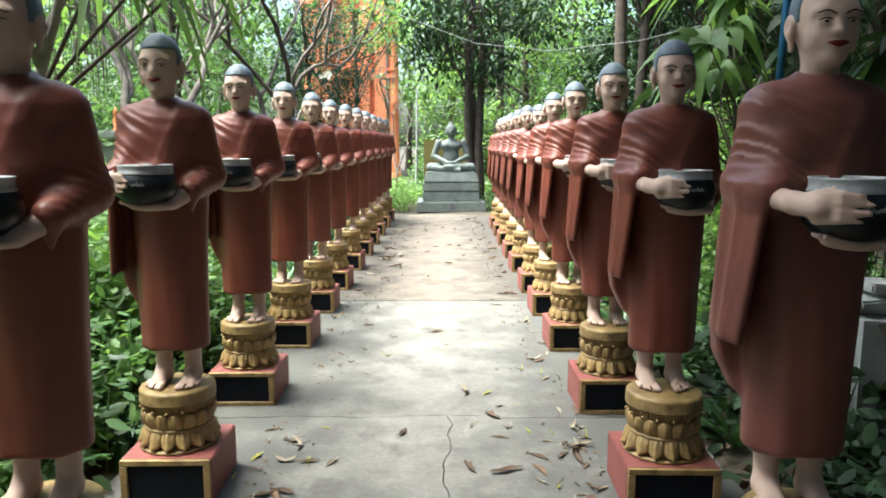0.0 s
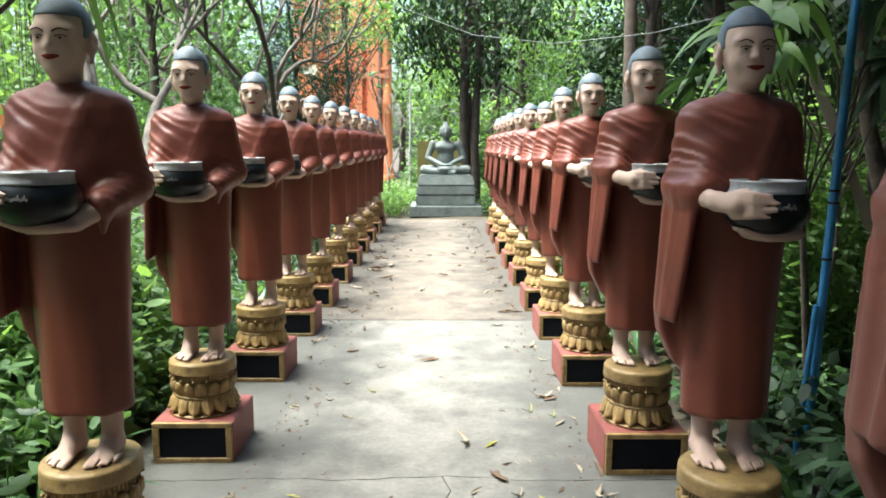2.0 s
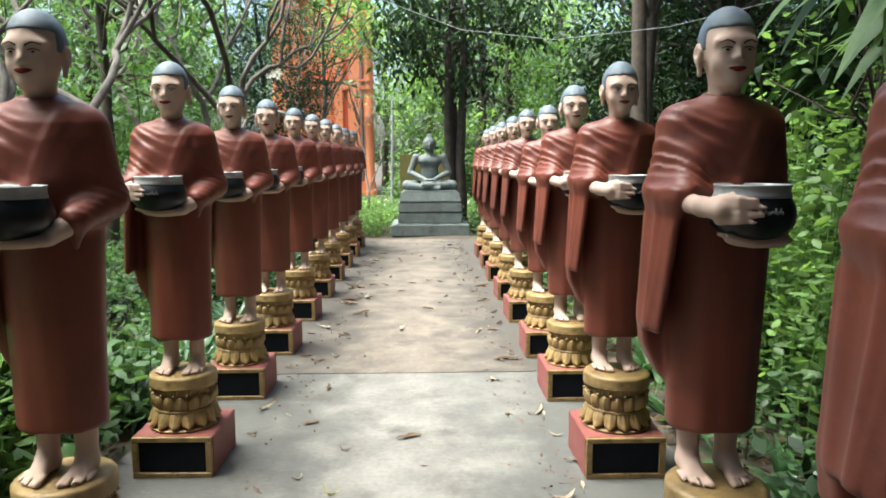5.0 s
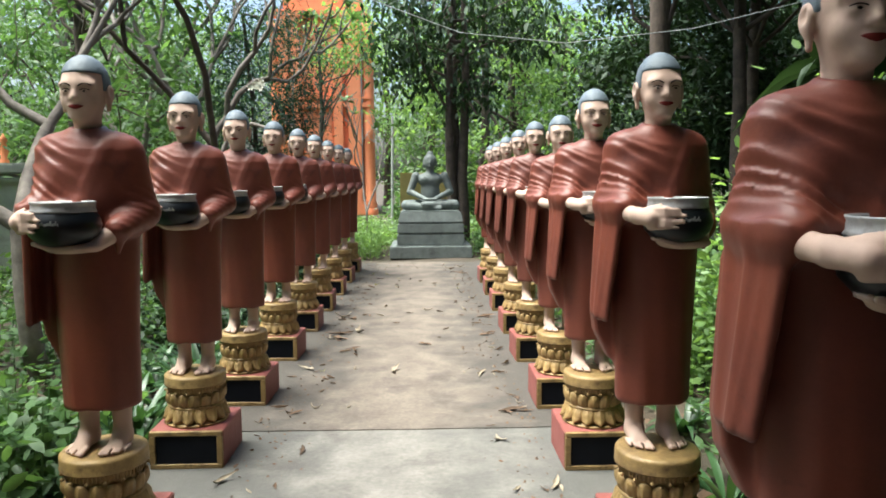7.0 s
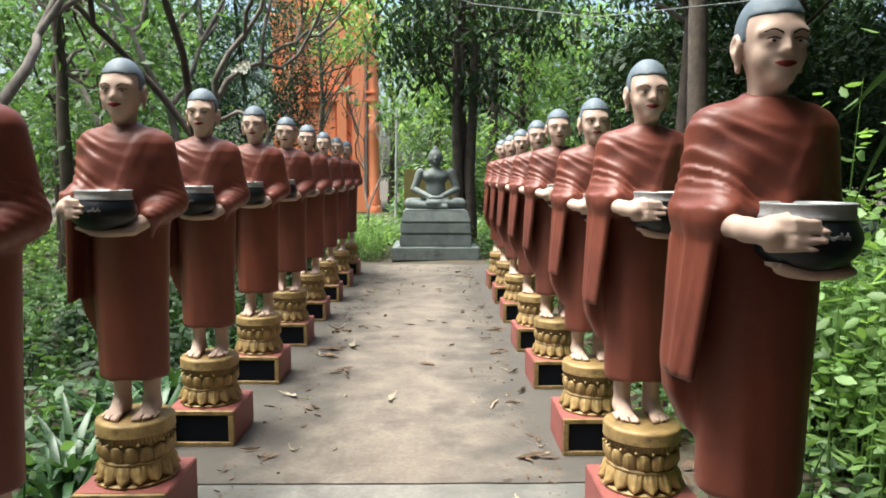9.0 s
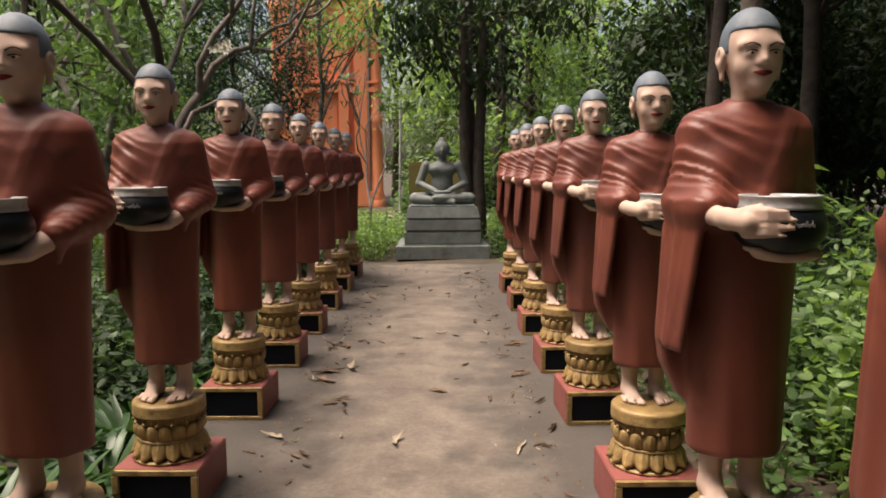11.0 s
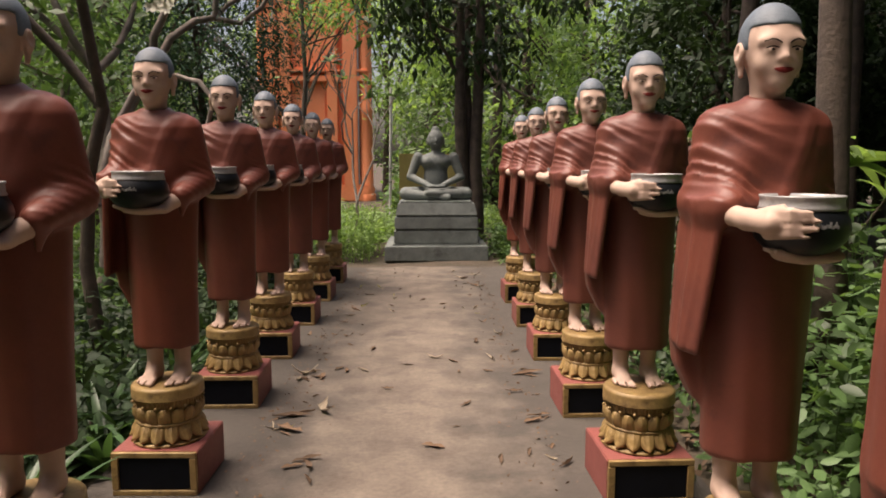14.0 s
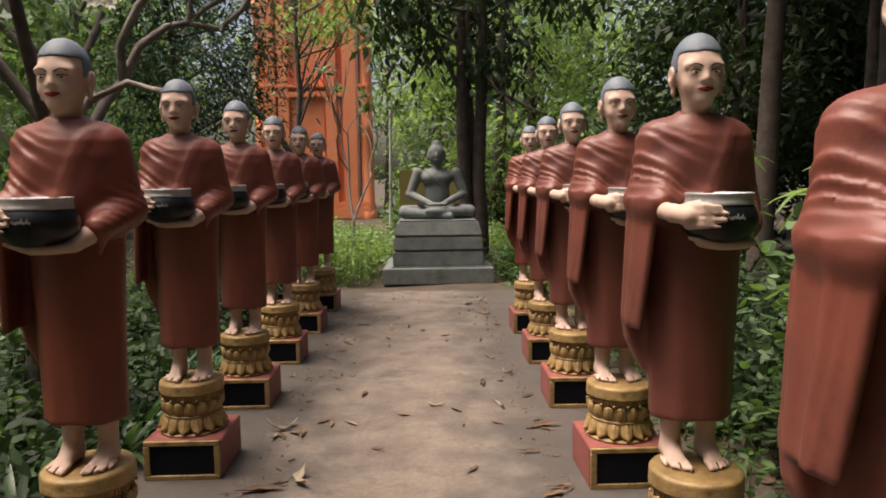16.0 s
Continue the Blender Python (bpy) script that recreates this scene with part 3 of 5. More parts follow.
def pedestal_at(loc):
    ped = empty("pedestal", loc)
    w, h = 0.405, 0.212
    put("plinth", box_data("plinth", (w, w, h), PLINTH_RED, 0.005, (0, 0, h / 2)), ped)
    # frame of four strips round the sunk plaque, in front
    bm = bmesh.new()
    for cx, cz, sx, sz in ((0, h - 0.013, w - 0.006, 0.026), (0, 0.013, w - 0.006, 0.026), (-w / 2 + 0.018, h / 2, 0.032, h - 0.056), (w / 2 - 0.018, h / 2, 0.032, h - 0.056)):
        r = bmesh.ops.create_cube(bm, size=1.0)["verts"]
        for q in r:
            q.co = Vector((q.co.x * sx + cx, q.co.y * 0.020 - w / 2 - 0.007, q.co.z * sz + cz))
    bmesh.ops.bevel(bm, geom=bm.edges[:], offset=0.003, segments=1, affect='EDGES')
    put("plaque_frame", bm_data("plaque_frame", bm, [GOLD]), ped, "dull gold moulded frame")
    put("plaque", box_data("plaque", (w - 0.07, 0.008, h - 0.054), PLAQUE, 0.001, (0, -w / 2 - 0.003, h / 2), seg=1), ped, "dark blue-black plaque panel")
    seat = put("lotus_seat", lathe_data("lotus_seat", [(0, 0), (0.172, 0), (0.178, 0.008), (0.172, 0.014), (0.150, 0.016), (0.144, 0.060), (0.142, 0.088), (0.143, 0.093), (0.155, 0.097), (0.157, 0.102), (0.153, 0.108), (0.142, 0.111),
                                                          (0.138, 0.140), (0.144, 0.186), (0.153, 0.192), (0.153, 0.215), (0.160, 0.218), (0.169, 0.221), (0.171, 0.227), (0.1695, 0.232), (0.169, 0.266), (0.168, 0.275), (0.163, 0.2815), (0.150, 0.286), (0, 0.288)], GOLD, 44), ped, "gold-painted carved lotus seat")
    seat.matrix_basis = pose(0, 0, h)
    low = petal_data("petal_low", 0.068, 0.082, 0.019, 0.022, 0.0040)
    high = petal_data("petal_high", 0.063, 0.078, 0.021, 0.008, 0.0036)
    bead = lathe_data("bead", [(0, -0.008), (0.005, -0.005), (0.0075, 0), (0.005, 0.005), (0, 0.008)], GOLD, 8)
    fringe = box_data("fringe", (0.0055, 0.006, 0.021), GOLD, 0.0, (0, 0, 0))
    step = 360 / 15
    for k in range(15):
        a = step * k
        flip = pose(0, 0, 0, 180 - 9, 0, 0) @ Matrix.Diagonal((1, -1, 1, 1))
        put("petal", low, seat, m=pose(0, 0, 0, 0, 0, a) @ pose(0, -0.147, 0.097) @ flip)
        put("petal", high, seat, m=pose(0, 0, 0, 0, 0, a + step / 2) @ pose(0, -0.143, 0.108, 3, 0, 0))
        put("bead", bead, seat, m=pose(0, 0, 0, 0, 0, a) @ pose(0, -0.165, 0.191) @ Matrix.Scale(1.15, 4))
    strips = Mesh()
    for k in range(60):
        m = pose(0, 0, 0, 0, 0, 6 * k) @ pose(0, -0.1545, 0.205)
        strips.add([m @ q.co for q in fringe.vertices], [tuple(q.vertices) for q in fringe.polygons])
    tagged(put("fringe", strips.data("fringe_ring", [GOLD], False), seat, "carved fringe of upright ribs"), kind="stuff")
    return tagged(ped, "red-painted plinth with framed dark plaque and gold lotus seat", "pedestal", "pedestals along the path")


LEFT_X = -1.240
LEFT_Y = [2.08, 3.20, 4.42, 5.67, 6.84, 7.93, 9.17, 10.36, 11.50, 12.67, 13.86, 15.05]
RIGHT_Y = [2.02, 3.11, 4.28, 5.58, 6.73, 7.77, 9.03, 10.15, 11.41, 12.56, 13.71]


def right_x(y):
    return 1.005 + 0.0095 * (y - 3)


first = (LEFT_X, LEFT_Y[0], 0.0)
pedestal = pedestal_at(first)
statue = put("robed_statue", statue_data(3))
tagged(statue, "painted concrete statue in red robe holding an alms bowl", "statue", "statues lining the path")
alms_bowl = empty("alms_bowl")
bowl_parts(alms_bowl, 5)
tagged(alms_bowl, "black alms bowl with silver rim and pale writing", "bowl", "alms bowls of the statues")
FOOT = 0.5
turned_statue = statue_data(-3)     # the heads of the other row look across the path
ASIDE = {2.02: 0.085}
SHORT = {7.77: 0.966, 3.11: 0.98, 9.17: 1.012, 10.36: 1.02, 11.50: 1.025, 12.67: 1.02, 13.86: 1.02, 15.05: 1.02}
rng = random.Random(11)
for x, ys in ((LEFT_X, LEFT_Y), (None, RIGHT_Y), (4.3, [17.0]), (2.65, [18.8])):
    for y in ys:
        x = right_x(y) if ys is RIGHT_Y else x
        x += ASIDE.get(y, 0.0)
        place = pose(x, y, 0, 0, 0, rng.uniform(-2.0, 2.0))
        k = SHORT.get(y, 1.0)
        stand = place @ pose(0, 0.02 if x < 0 else 0.085, FOOT) @ Matrix.Diagonal((k, k, k, 1))
        hold = stand @ Matrix.Translation(BOWL_AT * SCALE) @ Matrix.Diagonal((0.93, 0.93, 0.96, 1))
        if (x, y, 0.0) == first:
            statue.matrix_world, alms_bowl.matrix_world = stand, hold
        else:
            copy_thing(pedestal, pose(x, y, 0, 0, 0, rng.uniform(-1.5, 1.5)))
            s = copy_thing(statue, stand)
            if x > 0:
                s.data = turned_statue
            b = copy_thing(alms_bowl, hold)
            b.matrix_basis = hold


# ---- ground and path ----
def slab_data(name, near, far, left, right, mat, top=0.0, thick=0.12):
    """A concrete slab between ragged edges; near and far are functions of x, left and right of the way along."""
    nu, nv = 36, 140
    g = Mesh()
    v = np.zeros((nu, nv, 3))
    for j in range(nv):
        t = j / (nv - 1)
        for i in range(nu):
            y0 = near(0) + (far(0) - near(0)) * t
            x = left(y0) + (right(y0) - left(y0)) * i / (nu - 1)
            y = near(x) + (far(x) - near(x)) * t
            v[i, j] = (x, y, top + 0.004 * noise.noise((x * 0.9, y * 0.9, 5)))
    a, b = np.meshgrid(np.arange(nu - 1), np.arange(nv - 1), indexing="ij")
    a = (a * nv + b).ravel()
    g.add(v.reshape(-1, 3), np.stack([a, a + nv, a + nv + 1, a + 1], 1))
    for edge in (v[:, 0], v[::-1, -1], v[0, ::-1], v[-1]):
        n = len(edge)
        k = np.arange(n - 1)
        g.add(np.concatenate([edge, edge - (0, 0, thick)]), np.stack([k, n + k, n + k + 1, k + 1], 1))
    return g.data(name, [mat], False)


def ragged(y, amp, seed, freq=2.3):
    return lambda x: y + amp * (noise.noise((x * freq, seed, 0)) + 0.4 * noise.noise((x * freq * 4, seed, 3)))


ground_g = Mesh()
xs = np.concatenate([np.linspace(-300, -12, 10), np.linspace(-10, 10, 81), np.linspace(12, 300, 10)])
ys = np.concatenate([np.linspace(-300, -12, 8), np.linspace(-10, 24, 121), np.linspace(27, 400, 12)])
gx, gy = np.meshgrid(xs, ys, indexing="ij")
gz = np.array([[noise.noise((x * 0.7, y * 0.7, 0)) * 0.05 for y in ys] for x in xs])
side = np.clip((np.maximum(-1.62 - gx, gx - 1.40)) / 0.6, 0, 1)
side = np.where(gy > 16.3, np.clip((gy - 16.3) / 0.8, 0, 1), side)
gz = -0.05 + side * (gz + 0.03)
nyy = len(ys)
ii, jj = np.meshgrid(np.arange(len(xs) - 1), np.arange(nyy - 1), indexing="ij")
a = (ii * nyy + jj).ravel()
ground_g.add(np.stack([gx, gy, gz], -1).reshape(-1, 3), np.stack([a, a + nyy, a + nyy + 1, a + 1], 1))
tagged(new("ground", ground_g.data("ground", [SOIL])), "dark bare soil with scattered leaf litter", "ground", kind="structure")

pavement = tagged(empty("pavement"), "worn grey concrete path with cracks and joints", "path", kind="structure")
edges = [ragged(-6.0, 0.0, 0), ragged(4.02, 0.05, 1.5), ragged(7.19, 0.012, 4.2), ragged(16.25, 0.14, 7.7)]
west, east = ragged(-1.60, 0.03, 11.0), ragged(1.40, 0.03, 13.0)
split = lambda y: 0.03 + 0.07 * noise.noise((y * 1.7, 2.0, 0)) + 0.04 * noise.noise((y * 6, 2.0, 3))
apart = lambda q, d: (lambda x: q(x) + d)
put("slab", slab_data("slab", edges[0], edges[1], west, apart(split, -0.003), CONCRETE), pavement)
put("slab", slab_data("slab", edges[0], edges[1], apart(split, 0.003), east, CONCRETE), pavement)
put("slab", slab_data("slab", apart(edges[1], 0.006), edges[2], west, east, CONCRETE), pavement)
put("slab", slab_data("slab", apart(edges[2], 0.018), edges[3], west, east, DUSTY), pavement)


# ---- the seated stone figure at the end of the path ----
def seated_field(p):
    x, y, z = p
    q = (np.abs(x), y, z)
    d = ball(p, (0, 0.04, 0.30), (0.165, 0.115, 0.26))
    d = blend(d, ball(p, (0, 0.035, 0.525), (0.215, 0.120, 0.130)), 0.06)
    d = blend(d, ball(q, (0.085, -0.045, 0.520), (0.085, 0.045, 0.060)), 0.03)
    d = blend(d, ball(p, (0, 0.05, 0.09), (0.25, 0.19, 0.11)), 0.05)
    d = blend(d, rod(q, (0.245, 0.04, 0.585), (0.345, 0.03, 0.315), 0.068, 0.056), 0.035)
    d = blend(d, rod(q, (0.345, 0.03, 0.315), (0.10, -0.215, 0.205), 0.054, 0.038), 0.012)
    d = blend(d, ball(q, (0.05, -0.245, 0.190), (0.080, 0.055, 0.026)), 0.015)
    d = blend(d, rod(q, (0.16, 0.02, 0.09), (0.41, -0.14, 0.098), 0.095, 0.082), 0.03)
    d = blend(d, rod(p, (0.42, -0.15, 0.085), (-0.12, -0.33, 0.105), 0.075, 0.042), 0.010)
    d = blend(d, rod(p, (-0.42, -0.15, 0.085), (0.16, -0.30, 0.045), 0.075, 0.042), 0.010)
    d = blend(d, rod(p, (0, 0.03, 0.63), (0, 0.02, 0.74), 0.066, 0.064), 0.03)
    d = blend(d, ball(p, (0, 0.01, 0.815), (0.104, 0.112, 0.130)), 0.02)
    d = blend(d, ball(q, (0.112, 0.02, 0.785), (0.014, 0.026, 0.066)), 0.006)
    d = -blend(-d, ball(q, (0.042, -0.118, 0.825), (0.034, 0.018, 0.016)), 0.012)
    d = blend(d, ball(p, (0, -0.108, 0.803), (0.016, 0.020, 0.034)), 0.010)
    d = blend(d, ball(p, (0, -0.098, 0.752), (0.034, 0.014, 0.010)), 0.008)
    cap = np.maximum(ball(p, (0, 0.016, 0.825), (0.114, 0.118, 0.134)), 0.858 - z - 0.25 * (y + 0.1))
    d = np.minimum(d, cap)
    d = blend(d, ball(p, (0, 0.02, 0.955), (0.056, 0.056, 0.050)), 0.02)
    # the robe's edge across the chest
    hem = np.abs((x + 0.02) * 0.75 + (z - 0.50) * 0.66)
    d = d - 0.006 * np.exp(-(hem / 0.016) ** 2) * (y < 0) * (z > 0.28) * (z < 0.66)
    return np.maximum(d, 0.001 - z)


def seated_statue(loc):
    g = Mesh()
    g.add(*skin_of(seated_field, (-0.55, -0.45, -0.02), (0.55, 0.30, 1.03), 0.0115), 0)
    ob = put("seated_statue", g.data("seated_statue", [STONE]))
    ob.matrix_world = pose(*loc) @ Matrix.Scale(1.22, 4)
    return tagged(ob, "grey-green stone statue seated cross-legged on a stepped base", "statue")


BUDDHA = (0.195, 17.75)
stone_base = empty("stone_base", (BUDDHA[0], BUDDHA[1], -0.02))
z = 0.0
for w, dpt, h, tp in ((1.66, 1.62, 0.240, 0.99), (1.42, 1.36, 0.022, 1.0), (1.36, 1.30, 0.215, 1.0), (1.31, 1.25, 0.022, 1.0), (1.35, 1.29, 0.195, 0.985), (1.29, 1.23, 0.020, 1.0), (1.32, 1.26, 0.205, 0.93), (1.16, 1.10, 0.025, 1.0)):
    put("tier" if h > 0.1 else "groove", box_data("tier", (w, dpt, h - 0.002), STONE, min(0.014, h * 0.3), (0, 0, z + h / 2), tp), stone_base)
    z += h
tagged(stone_base, "stepped grey stone base in four tiers", "pedestal")
seated_statue((BUDDHA[0], BUDDHA[1] - 0.02, z - 0.024))


# ---- plants ----
def leaves(g, pos, size, rng, slim=0.42, droop=0.35, mat=0, aim=None, broad=False):
    """Folded leaves at the places given."""
    n = len(pos)
    d = rng.normal(size=(n, 3)) * (1, 1, 0.55)
    if aim is not None:
        d = d * 0.7 + aim
    d[:, 2] -= droop
    d /= np.linalg.norm(d, axis=1)[:, None]
    s = np.cross(d, rng.normal(size=(n, 3)) * 0.6 + (0, 0, 1.2))
    s /= np.linalg.norm(s, axis=1)[:, None] + 1e-9
    up = np.cross(s, d)
    L = (size * rng.uniform(0.6, 1.3, n))[:, None]
    w = L * slim * 0.5
    if broad:
        a1, a2 = pos + d * L * 0.24, pos + d * L * 0.62 - np.array((0, 0, 1.0)) * L * 0.05
        sag = np.array((0, 0, 1.0)) * L * 0.18
        v = np.stack([pos, a1 + s * w * 0.82 - up * w * 0.3, a2 + s * w * 0.86 - up * w * 0.3, pos + d * L - sag, a2 - s * w * 0.86 - up * w * 0.3, a1 - s * w * 0.82 - up * w * 0.3], 1).reshape(-1, 3)
        a = np.arange(n)[:, None] * 6
        g.add(v, np.concatenate([a + (0, 1, 2), a + (0, 2, 3), a + (0, 3, 4), a + (0, 4, 5)]), mat)
        return
    mid = pos + d * L * 0.45
    v = np.stack([pos, mid + s * w - up * w * 0.35, pos + d * L - np.array((0, 0, 1.0)) * L * 0.18, mid - s * w - up * w * 0.35], 1).reshape(-1, 3)
    a = np.arange(n)[:, None] * 4
    g.add(v, np.concatenate([a + (0, 1, 2), a + (0, 2, 3)]), mat)


def clumps(rng, centre, radii, count, per, r):
    """Places gathered in clumps inside an ellipsoid."""
    c = rng.normal(size=(count, 3))
    c *= (rng.uniform(0.25, 1, count) ** 0.45 / np.linalg.norm(c, axis=1))[:, None]
    c = c * radii + centre
    return (c[:, None] + rng.normal(size=(count, per, 3)) * r * (1, 1, 0.7)).reshape(-1, 3)


def bent(rng, a, b, n=6, wob=0.06):
    a, b = np.array(a, float), np.array(b, float)
    t = np.linspace(0, 1, n)[:, None]
    length = np.linalg.norm(b - a)
    off = np.cumsum(rng.normal(size=(n, 3)), 0) * wob * length / n
    off -= off[-1] * t
    return a + (b - a) * t + off * np.sin(np.pi * t) ** 0.5


def tree(loc, height, trunk_r, crown_at, crown_r, count, per, leaf, clump_r, mat, seed, bark=None, stems=1, slim=0.42, droop=0.35, label="", name="tree", wobble=0.06):
    """Tapered trunk with limbs, and a crown of leaf clumps with gaps."""
    rng = np.random.default_rng(seed)
    ob = empty(name, loc)
    g = Mesh()
    tops = []
    for s in range(stems):
        off = rng.uniform(-1, 1, 2) * (0.0 if stems == 1 else trunk_r * 0.9)
        top = (off[0] * 1.3 + rng.normal() * 0.15, off[1] * 2 + rng.normal() * 0.15, height * rng.uniform(0.85, 1.0))
        p = bent(rng, (off[0], off[1], -0.08), top, 9, wobble)
        tube(g, p, np.linspace(trunk_r * 1.05, trunk_r * 0.35, 9) * np.r_[1.25, np.ones(8)], 10)
        tops += [p[k] for k in (4, 5, 6, 7, 8)]
    places = clumps(rng, np.array(crown_at), np.array(crown_r), max(8, count // 2), per * 2, clump_r * 1.25)
    for k in range(min(16, count)):
        start = tops[k % len(tops)]
        end = places[rng.integers(len(places))]
        tube(g, bent(rng, start, end, 6, 0.18), np.linspace(trunk_r * 0.32, trunk_r * 0.06, 6), 6)
    put("trunk", g.data("trunk", [bark or BARK]), ob)
    c = Mesh()
    leaves(c, places, leaf, rng, slim, droop)
    tagged(put("crown", c.data("crown", [mat]), ob), kind="stuff")
    return tagged(ob, label, "tree")


def undergrowth(x0, x1, y0, y1, n, h, leaf, mat, seed, label, slim=0.5):
    rng = np.random.default_rng(seed)
    g = Mesh()
    m = n // 24
    c = np.stack([rng.uniform(x0, x1, m), rng.uniform(y0, y1, m), np.zeros(m)], 1)
    tall = h * (0.35 + 0.65 * rng.random(m)) * np.array([0.75 + 0.5 * noise.noise((a * 0.6, b * 0.6, seed)) for a, b, _ in c])
    p = c[:, None] + rng.normal(size=(m, 24, 3)) * (0.10, 0.10, 0)
    p[..., 2] = tall[:, None] * rng.random((m, 24)) ** 0.7 - 0.02
    aim = rng.normal(size=(m * 24, 3)) * (0.6, 0.6, 0.2) + (0, 0, 0.35)
    leaves(g, p.reshape(-1, 3), leaf, rng, slim, 0.15, aim=aim, broad=True)
    for k in range(0, m, 2):
        tube(g, [c[k] + (0, 0, -0.06), c[k] + (0.02, 0.01, tall[k] * 0.6), c[k] + (0.05, -0.02, tall[k])], [0.006, 0.005, 0.002], 4)
    ob = new("undergrowth", g.data("undergrowth", [mat]))
    return tagged(ob, label, "plants", kind="stuff")


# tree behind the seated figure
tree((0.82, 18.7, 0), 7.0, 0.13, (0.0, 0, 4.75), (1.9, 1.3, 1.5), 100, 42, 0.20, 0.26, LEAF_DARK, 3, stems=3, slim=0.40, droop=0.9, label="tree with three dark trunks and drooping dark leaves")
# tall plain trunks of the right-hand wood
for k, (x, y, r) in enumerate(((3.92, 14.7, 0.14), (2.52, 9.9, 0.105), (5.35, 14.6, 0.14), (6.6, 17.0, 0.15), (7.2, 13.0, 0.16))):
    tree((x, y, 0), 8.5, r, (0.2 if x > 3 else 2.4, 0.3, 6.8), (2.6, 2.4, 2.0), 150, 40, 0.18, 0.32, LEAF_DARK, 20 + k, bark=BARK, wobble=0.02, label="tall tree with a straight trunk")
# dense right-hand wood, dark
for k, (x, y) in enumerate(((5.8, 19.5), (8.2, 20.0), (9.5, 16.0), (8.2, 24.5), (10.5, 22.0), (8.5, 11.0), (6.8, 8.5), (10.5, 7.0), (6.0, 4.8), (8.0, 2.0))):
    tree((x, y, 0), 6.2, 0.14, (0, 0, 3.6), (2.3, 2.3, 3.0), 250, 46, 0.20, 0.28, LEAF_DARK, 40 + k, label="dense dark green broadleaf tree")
# far wood beyond the end of the path
for k, (x, y) in enumerate(((2.0, 27), (3.4, 29.5), (5.5, 31), (-4.5, 38), (1.5, 36), (-9.2, 31), (-11, 26), (9, 33), (-14, 33), (14, 30), (-18, 24), (5, 40), (-2, 42), (-7, 44), (8, 45))):
    tree((x, y, 0), 8.0, 0.2, (0, 0, 4.4 if y < 34 else 6.5), (3.0, 2.4, 4.2 if y < 34 else 5.5), 170, 25, 0.26, 0.38, (LEAF_BRIGHT, LEAF, LEAF_BRIGHT, LEAF_BRIGHT, LEAF)[k % 5], 70 + k, label="leafy green tree in the far wood")
tree((0.35, 31.0, 0), 7.0, 0.15, (0, 0, 3.4), (1.4, 1.4, 3.4), 130, 36, 0.22, 0.36, LEAF, 139, label="light green tree behind the seated statue")
# fine-leaved trees that close the far left
for k, (x, y) in enumerate(((-9.4, 27.0), (-12.0, 23.0), (-12.5, 18.5), (-13.0, 13.5), (-11.8, 9.0))):
    tree((x, y, 0), 7.0, 0.16, (0, 0, 4.0), (2.5, 2.0, 4.0), 170, 40, 0.26, 0.36, LEAF if k < 2 else LEAF_BRIGHT, 140 + k, slim=0.3, label="dense fine-leaved tree closing the wood")
# left-hand wood, lighter
for k, (x, y) in enumerate(((-5.2, 14.0), (-7.5, 11.0), (-7.0, 17.5), (-9.5, 7.5), (-10, 13.5), (-7.5, 4.0), (-10, 20), (-6.2, 8.0), (-6.8, 20.5))):
    tree((x, y, 0), 6.0, 0.11, (0, 0, 3.9), (2.2, 2.2, 2.6), 105, 34, 0.16, 0.26, LEAF_BRIGHT if k % 3 == 1 else LEAF, 100 + k, label="light green leafy tree with thin trunk")

undergrowth(-5.5, -1.70, -1.0, 7.2, 16000, 0.75, 0.095, LEAF, 201, "low green leafy plants beside the path")
undergrowth(-5.5, -2.10, 7.2, 17.5, 15500, 0.60, 0.095, LEAF, 212, "low deep green leafy plants beside the path")
undergrowth(-4.0, -1.75, 0.5, 5.0, 7000, 0.85, 0.11, LEAF_BRIGHT, 211, "low bright green leafy plants beside the path")
undergrowth(-3.1, -1.66, 1.0, 6.7, 8000, 0.80, 0.11, LEAF, 215, "dense green leafy plants crowding the path")
undergrowth(-3.1, -1.66, 9.0, 16.5, 8000, 0.70, 0.10, LEAF_DARK, 216, "dense deep green plants crowding the path")
undergrowth(-11, -5.5, -1.0, 20, 22000, 1.0, 0.13, LEAF_BRIGHT, 202, "bright green undergrowth further from the path")
undergrowth(1.55, 5.5, 4.5, 18, 24000, 0.5, 0.085, LEAF, 203, "green leafy plants along the path")
undergrowth(-4, 5, 18.2, 24, 16000, 0.9, 0.11, LEAF_BRIGHT, 204, "green plants behind the seated statue")


# unseen trees over and behind the start of the path, added to block sky light
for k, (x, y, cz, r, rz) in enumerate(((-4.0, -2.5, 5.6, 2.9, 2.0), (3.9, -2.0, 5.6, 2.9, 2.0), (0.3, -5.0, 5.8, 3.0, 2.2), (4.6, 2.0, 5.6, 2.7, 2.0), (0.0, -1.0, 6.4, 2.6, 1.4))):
    tree((x if abs(x) > 1 else 3.0 * (1 if x >= 0.2 else -1), y, 0), 6.0, 0.15, (0 if abs(x) > 1 else x - 3.0 * (1 if x >= 0.2 else -1), 0, cz), (r, r, rz), 130, 36, 0.24, 0.36, LEAF_DARK, 300 + k, label="unseen broad tree with dark green crown, added to shade the path")
